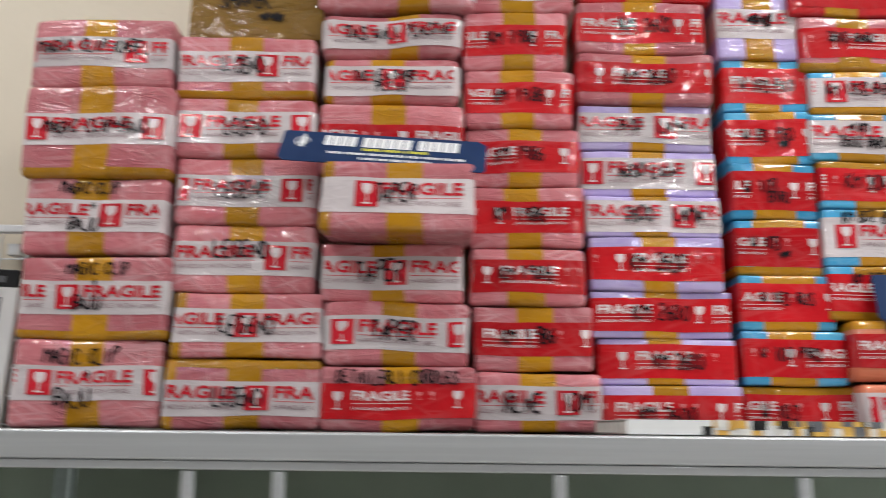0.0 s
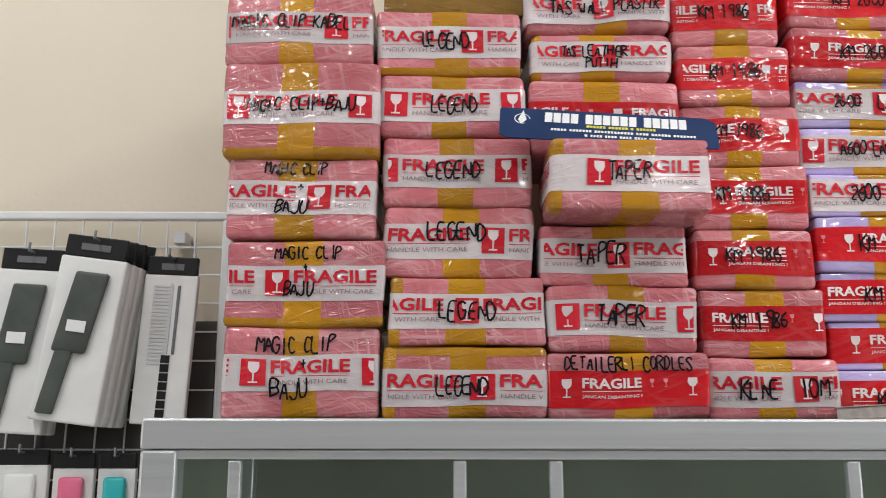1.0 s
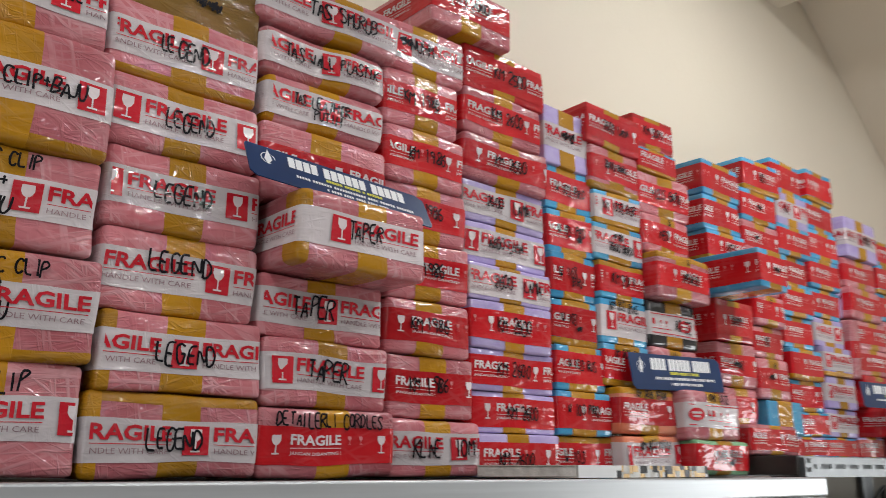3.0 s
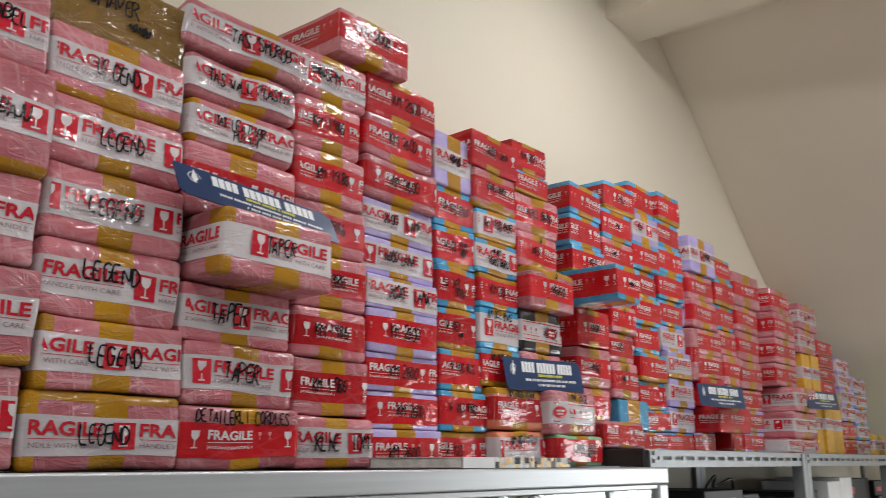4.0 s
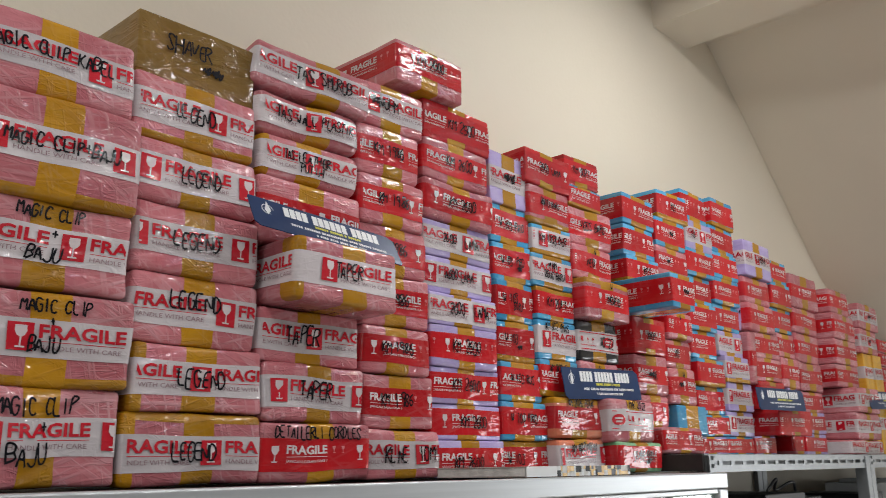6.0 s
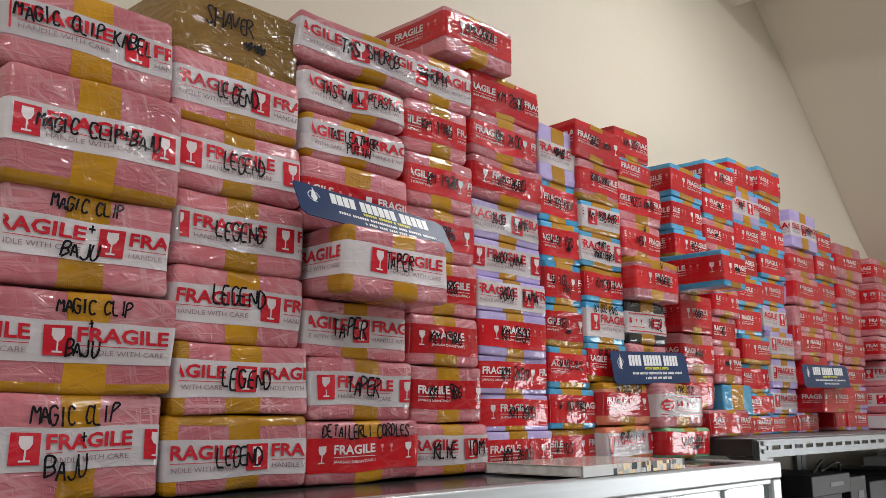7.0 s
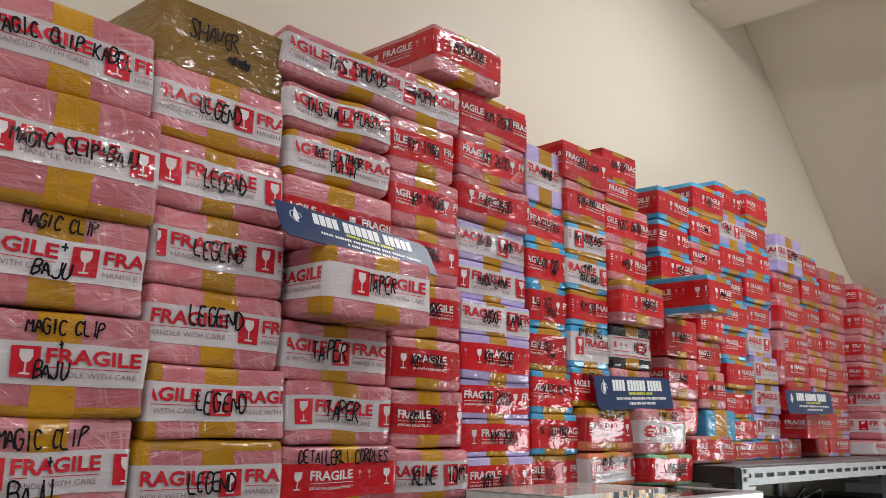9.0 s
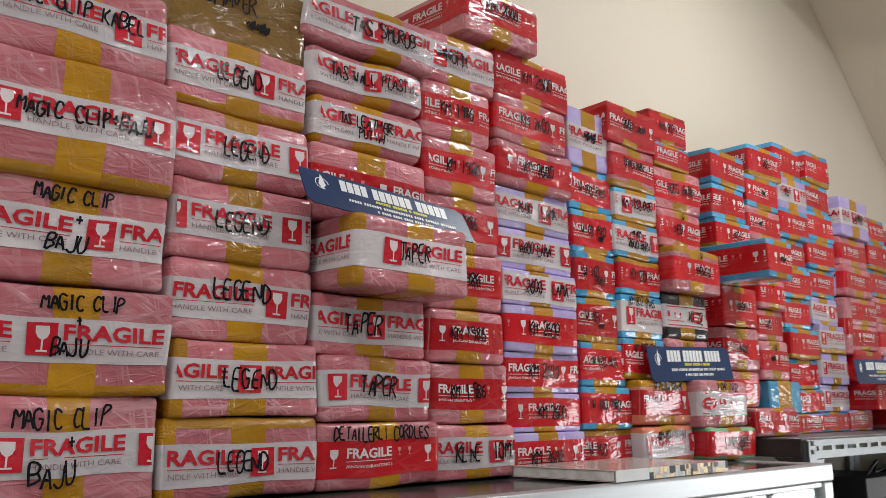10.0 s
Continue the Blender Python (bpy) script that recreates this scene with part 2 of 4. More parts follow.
def box(name, lo, hi, material, parent=None, r=0.003, label="", cuts=(1, 1, 1)):
    lo2, hi2 = [min(a, b) for a, b in zip(lo, hi)], [max(a, b) for a, b in zip(lo, hi)]
    v, f = rounded(lo2, hi2, r, cuts)
    return part(name, v, f, material, parent, label, smooth=False)


def plain(name, lo, hi, material, parent=None, label=""):
    return box(name, lo, hi, material, parent, 0.0, label)


def joined(pieces):
    verts, faces = [], []
    for v, f in pieces:
        o = len(verts)
        verts += list(v)
        faces += [[i + o for i in q] for q in f]
    return verts, faces


def empty(name, loc=(0, 0, 0), rz=0.0, label="", category="", group="", kind=""):
    ob = new(name)
    ob.empty_display_size = 0.05
    ob.location, ob.rotation_euler = loc, (0, 0, radians(rz))
    return tagged(ob, label, category, group, kind)


# ---- the room ----
def structure(ob, label, category="wall"):
    return tagged(ob, label, category, "", "structure")


structure(plain("floor", (-4.2, -3.7, -0.12), (5.7, 1.72, 0.0), FLOOR_TILE), "pale tiled shop floor", "floor")
structure(plain("wall_north", (-4.2, WALL_Y, 0.0), (5.7, WALL_Y + 0.2, 3.2), CREAM), "smooth cream painted wall behind the stacked parcels")
structure(plain("wall_south", (-4.2, -3.7, 0.0), (5.7, -3.5, 3.2), UNSEEN_DARK), "unseen wall facing the parcels, darkened to cut their reflections")
# the window in this unseen wall only houses the added west fill lamp
west = empty("wall_west", (0, 0, 0), 0, "cream painted wall with an opening for an added lamp", "wall", "", "structure")
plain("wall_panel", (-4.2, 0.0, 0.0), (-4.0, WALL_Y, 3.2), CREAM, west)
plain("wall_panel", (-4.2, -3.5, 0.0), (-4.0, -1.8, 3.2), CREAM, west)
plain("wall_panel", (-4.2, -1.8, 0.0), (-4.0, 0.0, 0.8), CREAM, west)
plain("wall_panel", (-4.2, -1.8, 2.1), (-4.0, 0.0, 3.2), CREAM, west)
window = empty("added_window", (0, 0, 0), 0, "unseen framed window added around the west fill lamp", "window", "", "structure")
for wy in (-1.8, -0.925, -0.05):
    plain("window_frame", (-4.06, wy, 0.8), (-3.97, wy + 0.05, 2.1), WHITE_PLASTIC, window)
# opening out of view, assumed around the lamp that gives the parcels' glare
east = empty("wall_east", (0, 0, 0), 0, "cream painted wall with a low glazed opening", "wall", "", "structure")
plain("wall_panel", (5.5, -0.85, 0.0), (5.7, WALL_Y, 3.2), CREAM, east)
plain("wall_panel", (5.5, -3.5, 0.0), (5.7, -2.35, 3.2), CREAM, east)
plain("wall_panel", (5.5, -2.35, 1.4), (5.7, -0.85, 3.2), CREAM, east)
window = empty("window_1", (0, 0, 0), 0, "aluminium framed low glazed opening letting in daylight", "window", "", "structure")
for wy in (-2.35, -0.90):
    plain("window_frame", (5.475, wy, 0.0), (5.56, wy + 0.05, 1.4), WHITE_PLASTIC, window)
structure(plain("ceiling", (-4.0, -3.5, CEIL), (5.5, WALL_Y, CEIL + 0.12), CEILING_WHITE), "plain white ceiling", "ceiling")
structure(plain("beam", (1.63, -3.5, 2.61), (1.87, WALL_Y, CEIL), CREAM), "cream painted beam under the ceiling", "beam")


def sloping_slab():
    prof = [(1.871, 2.719), (1.871, 2.700), (2.05, 2.690), (2.30, 2.483), (2.97, 1.885), (3.28, 1.675), (3.52, 1.575), (3.76, 1.49), (4.0, 1.34), (4.22, 1.10), (4.24, 0.0), (5.5, 0.0), (5.5, 2.719)]
    n = len(prof)
    # front edge is swung east, a shape chosen to brighten the slope under the lamps
    v = [(min(x + (0.9 * min(1.0, max(0.0, 2.69 - z) / 0.8) if y < 1 else 0.0), 5.5), y, z) for y in (0.35, WALL_Y - 0.001) for x, z in prof]
    f = [[i, (i + 1) % n, n + (i + 1) % n, n + i] for i in range(n)] + [list(range(n))[::-1], [n + i for i in range(n)]]
    ob = part("sloping_soffit", v, f, CREAM)
    for p in ob.data.polygons:
        p.use_smooth = 2 <= p.index <= 8
    for e in ob.data.edges:
        a, c = e.vertices
        e.use_edge_sharp = (a < n) == (c < n) or a % n in (1, 2, 9)
    return ob


structure(sloping_slab(), "cream painted sloping soffit, turned in plan to catch lamp light", "soffit")


# ---- parcels ----
STROKES = {
    "A": "00 26 40|12 32", "B": "00 06 36 45 33 03|33 42 31 00", "C": "45 36 16 04 02 10 30 41", "D": "00 06 26 44 42 20 00",
    "E": "46 06 00 40|03 33", "F": "46 06 00|03 33", "G": "45 26 05 02 10 30 42 43 23", "H": "00 06|40 46|03 43", "I": "20 26",
    "J": "46 41 20 01", "K": "00 06|46 03 40", "L": "06 00 40", "M": "00 06 23 46 40", "N": "00 06 40 46",
    "O": "16 04 02 10 30 42 44 36 16", "P": "00 06 36 45 34 03", "R": "00 06 36 45 34 03 13 40", "S": "45 36 16 05 14 32 41 30 10 01",
    "T": "06 46|26 20", "U": "06 02 10 30 42 46", "V": "06 20 46", "W": "06 10 23 30 46", "Y": "06 23 46|23 20", "Z": "06 46 00 40",
    "0": "16 04 02 10 30 42 44 36 16", "1": "15 26 20", "2": "05 16 36 45 44 00 40", "3": "06 46 23 42 30 00", "4": "30 36 02 42",
    "5": "46 06 03 33 42 30 00", "6": "36 04 02 10 30 42 33 03", "8": "23 05 16 36 45 23 01 10 30 41 23", "9": "43 14 05 16 36 45 30",
    "+": "22 26|04 44", "~": "03 25 22 46 31 53 44 66 52", " ": "",
}


def handwriting(text, u, v, height, rng, width=0.0021, aspect=0.43, slope=0.0):
    """Marker strokes for one line of text, centred on (u, v), as 2D verts and faces."""
    step = height * aspect * 1.22
    verts, faces = [], []
    x = u - step * len(text) / 2
    for ch in text:
        jx, jy, js = rng.uniform(-0.06, 0.06) * height, rng.uniform(-0.09, 0.09) * height, rng.uniform(0.88, 1.12)
        lean = rng.uniform(-0.05, 0.12)
        for stroke in STROKES.get(ch, "").split("|"):
            pts = [(int(p[0]) / 4 * aspect + lean * int(p[1]) / 6 + rng.uniform(-0.04, 0.04), int(p[1]) / 6 - 0.5 + rng.uniform(-0.04, 0.04)) for p in stroke.split()]
            if len(pts) < 2:
                continue
            for _ in range(2):
                q = [pts[0]]
                for a, b in zip(pts, pts[1:]):
                    q += [(a[0] * 0.78 + b[0] * 0.22, a[1] * 0.78 + b[1] * 0.22), (a[0] * 0.22 + b[0] * 0.78, a[1] * 0.22 + b[1] * 0.78)]
                pts = q + [pts[-1]]
            P = [(x + jx + a * height * js, v + jy + b * height * js + slope * (x + a * height - u)) for a, b in pts]
            for i, (a, b) in enumerate(P):
                p0, p1 = P[max(i - 1, 0)], P[min(i + 1, len(P) - 1)]
                dx, dy = p1[0] - p0[0], p1[1] - p0[1]
                n = math.hypot(dx, dy) or 1.0
                w = width / 2 * rng.uniform(0.8, 1.15)
                verts += [(a - dy / n * w, b + dx / n * w), (a + dy / n * w, b - dx / n * w)]
                if i:
                    o = len(verts) - 4
                    faces.append([o, o + 1, o + 3, o + 2])
        x += step
    return verts, faces


def font_mesh(text, height, bold=0.0, width=None):
    """Printed text as 2D triangles from (0, 0), its capitals height tall."""
    cu = bpy.data.curves.new("print", "FONT")
    cu.body, cu.size, cu.resolution_u, cu.offset = text, 1.0, 2, bold
    ob = bpy.data.objects.new("print", cu)
    me = bpy.data.meshes.new_from_object(ob)
    v = np.array([p.co[:2] for p in me.vertices])
    f = [list(p.vertices) for p in me.polygons]
    bpy.data.objects.remove(ob)
    bpy.data.curves.remove(cu)
    bpy.data.meshes.remove(me)
    v -= v.min(axis=0)
    s = height / v[:, 1].max()
    sx = width / v[:, 0].max() if width else s
    return v * np.array((sx, s)), f


def rect2(x0, y0, x1, y1):
    return np.array([(x0, y0), (x1, y0), (x1, y1), (x0, y1)]), [[0, 1, 2, 3]]


def goblet(cx, cy, h):
    """The outline of a stemmed glass: a bowl, a stem and a foot."""
    k = h / 2
    bowl = [(-0.5 * k + cx, cy + k), (-0.52 * k + cx, cy + 0.45 * k), (-0.33 * k + cx, cy + 0.1 * k), (-0.1 * k + cx, cy - 0.05 * k),
            (0.1 * k + cx, cy - 0.05 * k), (0.33 * k + cx, cy + 0.1 * k), (0.52 * k + cx, cy + 0.45 * k), (0.5 * k + cx, cy + k)]
    out = [(np.array(bowl), [list(range(8))])]
    out.append(rect2(cx - 0.07 * k, cy - 0.85 * k, cx + 0.07 * k, cy - 0.05 * k))
    out.append(rect2(cx - 0.42 * k, cy - k, cx + 0.42 * k, cy - 0.85 * k))
    return out


def ellipse(cx, cy, a, b):
    return np.array([(cx + a * math.cos(math.tau * i / 20), cy + b * math.sin(math.tau * i / 20)) for i in range(20)]), [list(range(20))]


def join2(items, dx=0.0, dy=0.0):
    verts, faces = [], []
    for v, f in items:
        o = len(verts)
        verts += [(p[0] + dx, p[1] + dy) for p in v]
        faces += [[i + o for i in q] for q in f]
    return verts, faces


TAPE_H = 0.048
PERIOD = 0.166
FRAGILE = font_mesh("FRAGILE", 0.0178, 0.030, 0.113)
CARE = font_mesh("HANDLE WITH CARE", 0.0062, 0.0, 0.108)
FRAGILE_S = font_mesh("FRAGILE", 0.0135, 0.03, 0.078)
JANGAN = font_mesh("JANGAN DIBANTING !", 0.0052, 0.012, 0.078)
PRINTS = {
    # white tape: red square with a pale glass, big red word, thin line, small grey line of words
    "W": {
        "red": join2([rect2(0.002, -0.0165, 0.034, 0.0185), *[(FRAGILE[0] + np.array((0.040, 0.0)), FRAGILE[1])], rect2(0.040, -0.0042, 0.152, -0.0033)]),
        "white": join2(goblet(0.018, 0.001, 0.028)),
        "grey": join2([(CARE[0] + np.array((0.041, -0.0145)), CARE[1])]),
    },
    # red tape: white glass, white words, small pictograms
    "R": {
        "white": join2([*goblet(0.014, 0.001, 0.024), (FRAGILE_S[0] + np.array((0.034, 0.001)), FRAGILE_S[1]), (JANGAN[0] + np.array((0.034, -0.0125)), JANGAN[1]),
                        rect2(0.034, -0.0038, 0.112, -0.0030)]),
        "pale": join2([*goblet(0.126, 0.007, 0.011), *goblet(0.144, 0.007, 0.011)]),
    },
}
PRINTS["O"] = {
    "red": join2([rect2(0.0, 0.0185, PERIOD, 0.0205), rect2(0.0, -0.0205, PERIOD, -0.0185), ellipse(0.030, 0.0, 0.024, 0.0125), rect2(0.066, -0.002, 0.070, 0.010),
                  rect2(0.070, -0.002, 0.078, 0.001), rect2(0.082, -0.002, 0.092, 0.010), *goblet(0.114, 0.002, 0.012), *goblet(0.136, 0.002, 0.012), rect2(0.066, -0.011, 0.150, -0.0095)]),
    "white": join2([rect2(0.016, 0.001, 0.044, 0.005), rect2(0.020, -0.006, 0.040, -0.002)]),
}
INKS = {"red": RED_INK, "white": WHITE_INK, "grey": GREY_INK, "pale": PALE_INK}


def clip_x(verts, faces, lo, hi):
    """Cut 2D faces to lo <= x <= hi."""
    out_v, out_f = [], []
    for f in faces:
        poly = [verts[i] for i in f]
        xs = [p[0] for p in poly]
        if max(xs) <= lo or min(xs) >= hi:
            continue
        for bound, sign in ((lo, 1), (hi, -1)):
            nxt = []
            for a, b in zip(poly, poly[1:] + poly[:1]):
                ia, ib = sign * (a[0] - bound) >= 0, sign * (b[0] - bound) >= 0
                if ia:
                    nxt.append(a)
                if ia != ib:
                    t = (bound - a[0]) / (b[0] - a[0])
                    nxt.append((bound, a[1] + t * (b[1] - a[1])))
            poly = nxt
            if not poly:
                break
        if len(poly) >= 3:
            o = len(out_v)
            out_v += poly
            out_f.append(list(range(o, o + len(poly))))
    return out_v, out_f


def print_run(style, ink, lo, hi, phase):
    v, f = PRINTS[style][ink]
    items, k = [], math.floor((lo - phase) / PERIOD) - 1
    while phase + k * PERIOD < hi:
        x = phase + k * PERIOD
        if x + PERIOD > lo:
            items.append(clip_x([(p[0] + x, p[1]) for p in v], f, lo, hi))
        k += 1
    return join2(items)


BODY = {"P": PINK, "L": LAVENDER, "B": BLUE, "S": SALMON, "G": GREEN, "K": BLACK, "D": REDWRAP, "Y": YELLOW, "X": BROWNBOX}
BODY_WORD = {"P": "pink", "L": "lavender", "B": "blue", "S": "salmon", "G": "green", "K": "black", "D": "red", "Y": "amber", "X": "brown"}
count = [0]


def parcel(kind, x0, y, z, w, h, depth=0.16, phase=None, text="", rz=0.0, ry=0.0, tape_v=0.0, pack=0.5, lower=False, upper=False, end=False, soft=1.0, side=False, where="stacked on other parcels", tilt=0.0, thick=0.05, side_phase=None, lead=0.0):
    """A film-wrapped parcel, its front's lower left corner at (x0, y, z). kind: wrap colour and tape style, as in PW."""
    count[0] += 1
    rng = random.Random(count[0] * 7919)
    if kind[0] == "B":
        lower, thick = lower or rng.random() < 0.18, max(thick, rng.uniform(0.05, 0.08))
    if phase is None:
        phase = rng.uniform(0, PERIOD)
    col, tape = kind[0], kind[1]
    r = min(0.0080 if col in "PSKG" else 0.0038, h * 0.2) * (0.75 + 0.5 * rng.random()) * soft
    lo, hi = np.array((-w / 2, 0.0, 0.0)), np.array((w / 2, depth, h))
    seed = Vector((rng.uniform(0, 90), rng.uniform(0, 90), rng.uniform(0, 90)))
    amp = (0.0050 if col in "PSKG" else 0.0032) * soft
    rz += rng.uniform(-1.3, 1.3)
    ry += rng.uniform(-0.5, 0.5)
    y += rng.uniform(-0.006, 0.006)
    words = {"W": "white printed tape", "R": "red printed tape", "N": "brown tape", "O": "oval printed tape"}[tape]
    ob = empty("parcel", (x0 + w / 2, y, z), rz, "%s film-wrapped parcel, %s, %s" % (BODY_WORD[col], words, where), "parcel", "stacked parcels")
    ob.rotation_euler = (radians(tilt), radians(ry), radians(rz))

    def warp(pts, lift=0.0):
        out = []
        for p in pts:
            p = Vector(p)
            n = noise.noise_vector(p * 9.0 + seed) * amp + noise.noise_vector(p * 19.0 + seed) * amp * 0.40
            n.z *= 0.7
            out.append(p + n)
        return out

    cuts = (max(3, int(w / 0.0125)), 3, max(3, int(h / 0.0125)))
    zc = h / 2 + tape_v
    th = 0.70 * h if col in "BD" and 0.07 < h < 0.1 else TAPE_H
    tz0, tz1 = max(zc - th / 2, 0.006), min(zc + th / 2, h - 0.006)
    px = -w / 2 + w * pack + rng.uniform(-0.006, 0.006)
    v, f = rounded(lo, hi, r, cuts)
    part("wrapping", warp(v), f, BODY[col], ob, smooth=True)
    g = 0.0004

    def band(name, material, keep, grow, lines):
        v2, f2 = rounded(lo - grow, hi + grow, r + grow, cuts, 0.0, keep, lines)
        if f2:
            part(name, warp(v2), f2, material, ob, smooth=True)

    pw = thick / 2
    if pack > 0:
        band("packing_tape", BROWN_TAPE, lambda a, b, c, k: abs(a - px) < pw and k != 0, g, ((px - pw, px + pw), (), ()))
    if lower:
        band("edge_tape", BROWN_TAPE, lambda a, b, c, k: c < 0.012 and k != 2 or (k == 2 and c < h / 2), g * 0.8, ((), (), (0.012,)))
    if upper:
        band("edge_tape", BROWN_TAPE, lambda a, b, c, k: c > h - 0.013 and k != 2 or (k == 2 and c > h / 2), g * 0.8, ((), (), (h - 0.013,)))
    if end:
        band("edge_tape", BROWN_TAPE, lambda a, b, c, k: a < -w / 2 + 0.016 and b < 0.036, g * 0.9, ((-w / 2 + 0.016,), (0.036,), ()))
    if tape in "WRO":
        band("fragile_tape", RED_TAPE if tape == "R" else WHITE_TAPE, lambda a, b, c, k: tz0 < c < tz1 and k != 2, 2.1 * g, ((), (), (tz0, tz1)))
        for ink in PRINTS[tape]:
            e = -5.2 * g if ink != "white" or tape == "R" else -6.4 * g
            v2, f2 = print_run(tape, ink, -w / 2 + max(r * 0.7, lead), w / 2 - r * 0.7, -w / 2 + phase)
            pts, fcs = [(p[0], e, zc + p[1]) for p in v2], [q for q in f2]
            if side:
                v3, f3 = print_run(tape, ink, r, depth - r, phase * 0.5 + 0.02 if side_phase is None else side_phase)
                o = len(pts)
                pts += [(-w / 2 + e, depth - p[0], zc + p[1]) for p in v3]
                fcs += [[i + o for i in q] for q in f3]
            if fcs:
                part("tape_print", warp(pts), fcs, INKS[ink], ob)["kind"] = "stuff"
    if text:
        pieces = []
        for line in text.split("/"):
            bits = line.split("@")
            u, vv, hh = 0.0, 0.0, 0.024
            if len(bits) > 1:
                u, vv, hh = [float(q) / 1000 for q in bits[1].split(",")]
            else:
                hh = min(0.024, 0.8 * w / max(len(line), 1) / 0.75, h * 0.34)
            pieces.append(handwriting(bits[0], u, zc + vv, hh, rng, 0.0019 + hh * 0.040))
        v2, f2 = join2(pieces)
        if f2:
            part("marker_writing", warp([(p[0], -8.0 * g, p[1]) for p in v2]), f2, MARKER, ob, "handwriting in black marker")["kind"] = "stuff"
    return ob


def stack(y, z, rows, depth=0.16, where="stacked on other parcels", first=""):
    """Parcels one on another. A row: kind, left edge, width, height, and more for parcel()."""
    for i, (kind, x0, w, h, more) in enumerate(rows):
        m = dict(more)
        dy = m.pop("dy", 0.0)
        parcel(kind, x0 + 0.001, y + dy, z, w - 0.002, h - 0.001, m.pop("depth", depth), where=first if i == 0 and first else where, **m)
        z += h


ON_TOP = "standing on the display cabinet"
ON_RACK = "standing on the steel rack"
stack(1.235, 1.086, [
    ("PW", -0.615, 0.214, 0.123, dict(phase=0.022, text="MAGIC CLIP@-8,38,21/+@4,10,16/BAJU@-16,-20,25", pack=0.5, rz=1)),
    ("PW", -0.617, 0.219, 0.119, dict(phase=0.054, text="MAGIC CLIP@6,41,17/+@2,20,13/BAJU@-8,-8,18", lower=True)),
    ("PW", -0.620, 0.207, 0.114, dict(phase=0.110, text="MAGIC CLIP@-6,42,16/+@0,12,16/BAJU@-10,-12,20", rz=-1)),
    ("PW", -0.626, 0.218, 0.139, dict(phase=0.005, text="MAGIC CLIP+BAJU@0,3,19", lower=True, dy=-0.012)),
    ("PW", -0.633, 0.211, 0.112, dict(phase=0.140, text="MAGIC CLIP KABEL@-10,8,20", rz=-1.5)),
], first=ON_TOP)
stack(1.243, 1.086, [
    ("PW", -0.402, 0.219, 0.098, dict(phase=0.117, text="LEGEND@0,2,24", upper=True, end=True, tape_v=-0.006)),
    ("PW", -0.394, 0.213, 0.093, dict(phase=0.086, text="LEGEND@0,2,25", end=True)),
    ("PW", -0.404, 0.209, 0.098, dict(phase=0.132, text="LEGEND@-2,12,25")),
    ("PW", -0.405, 0.208, 0.103, dict(phase=0.152, text="LEGEND@-6,2,25")),
    ("PW", -0.411, 0.208, 0.092, dict(phase=0.004, text="LEGEND@2,2,23")),
    ("PW", -0.419, 0.213, 0.100, dict(phase=0.122, text="LEGEND@-4,2,23", lower=True)),
], first=ON_TOP)
parcel("XN", -0.408, 1.262, 1.672, 0.205, 0.102, depth=0.20, text="SHAVER@-16,14,26/~~~@24,-16,20", pack=0, rz=2, soft=0.6)
stack(1.245, 1.086, [
    ("PR", -0.183, 0.216, 0.089, dict(phase=0.010, text="DETAILERLI CORDLES@0,33,18", tape_v=-0.004)),
    ("PW", -0.181, 0.207, 0.091, dict(phase=0.008, text="TAPER@-4,4,26")),
    ("PW", -0.189, 0.207, 0.086, dict(phase=0.093, text="TAPER@-16,4,28")),
], first=ON_TOP)
parcel("PW", -0.182, 1.172, 1.353, 0.212, 0.098, phase=0.045, side_phase=-0.027, lead=0.04, text="TAPER@0,2,24", rz=0, end=True, depth=0.13, side=True, pack=0.54)
stack(1.245, 1.452, [
    ("PR", -0.199, 0.216, 0.112, dict(phase=0.11, tape_v=-0.002)),
    ("PW", -0.199, 0.211, 0.076, dict(phase=0.094, text="TAS LEATHER@-8,8,17/PUTIH@4,-12,16", soft=1.6, end=True, tape_v=-0.002)),
    ("PW", -0.206, 0.221, 0.076, dict(phase=0.094, text="TAS WALL PLASTIK@8,2,20", pack=0.56, soft=1.7)),
    ("PW", -0.208, 0.240, 0.080, dict(phase=0.094, text="TAS SMURUB@16,2,22", pack=0.60, soft=1.6, ry=2.0, rz=-2)),
])
stack(1.25, 1.086, [
    ("PW", 0.032, 0.180, 0.084, dict(phase=0.112, text="KLNE@-20,0,24/IOM@52,4,24")),
    ("PR", 0.030, 0.172, 0.094, dict(phase=-0.02, text="KM 1986@-4,4,22")),
    ("PR", 0.026, 0.165, 0.084, dict(phase=0.01, text="KM 1986@-4,4,20")),
    ("PR", 0.024, 0.168, 0.092, dict(phase=0.03, text="KM 1986@-10,4,20")),
    ("PR", 0.018, 0.168, 0.090, dict(phase=0.13, text="KM 1986@-2,4,20")),
    ("PR", 0.016, 0.164, 0.092, dict(phase=0.11, text="KM 1986@0,4,20")),
    ("PR", 0.014, 0.158, 0.096, dict(phase=0.09, text="KM 1986@-4,4,20")),
    ("PW", 0.012, 0.168, 0.084, dict(phase=0.02, text="~~NUHM@-20,4,22")),
], first=ON_TOP)
parcel("PR", 0.102, 1.25, 1.822, 0.190, 0.084, depth=0.20, phase=0.03, text="KM 2000@-2,6,22", side=True, soft=0.7, tape_v=0.008)
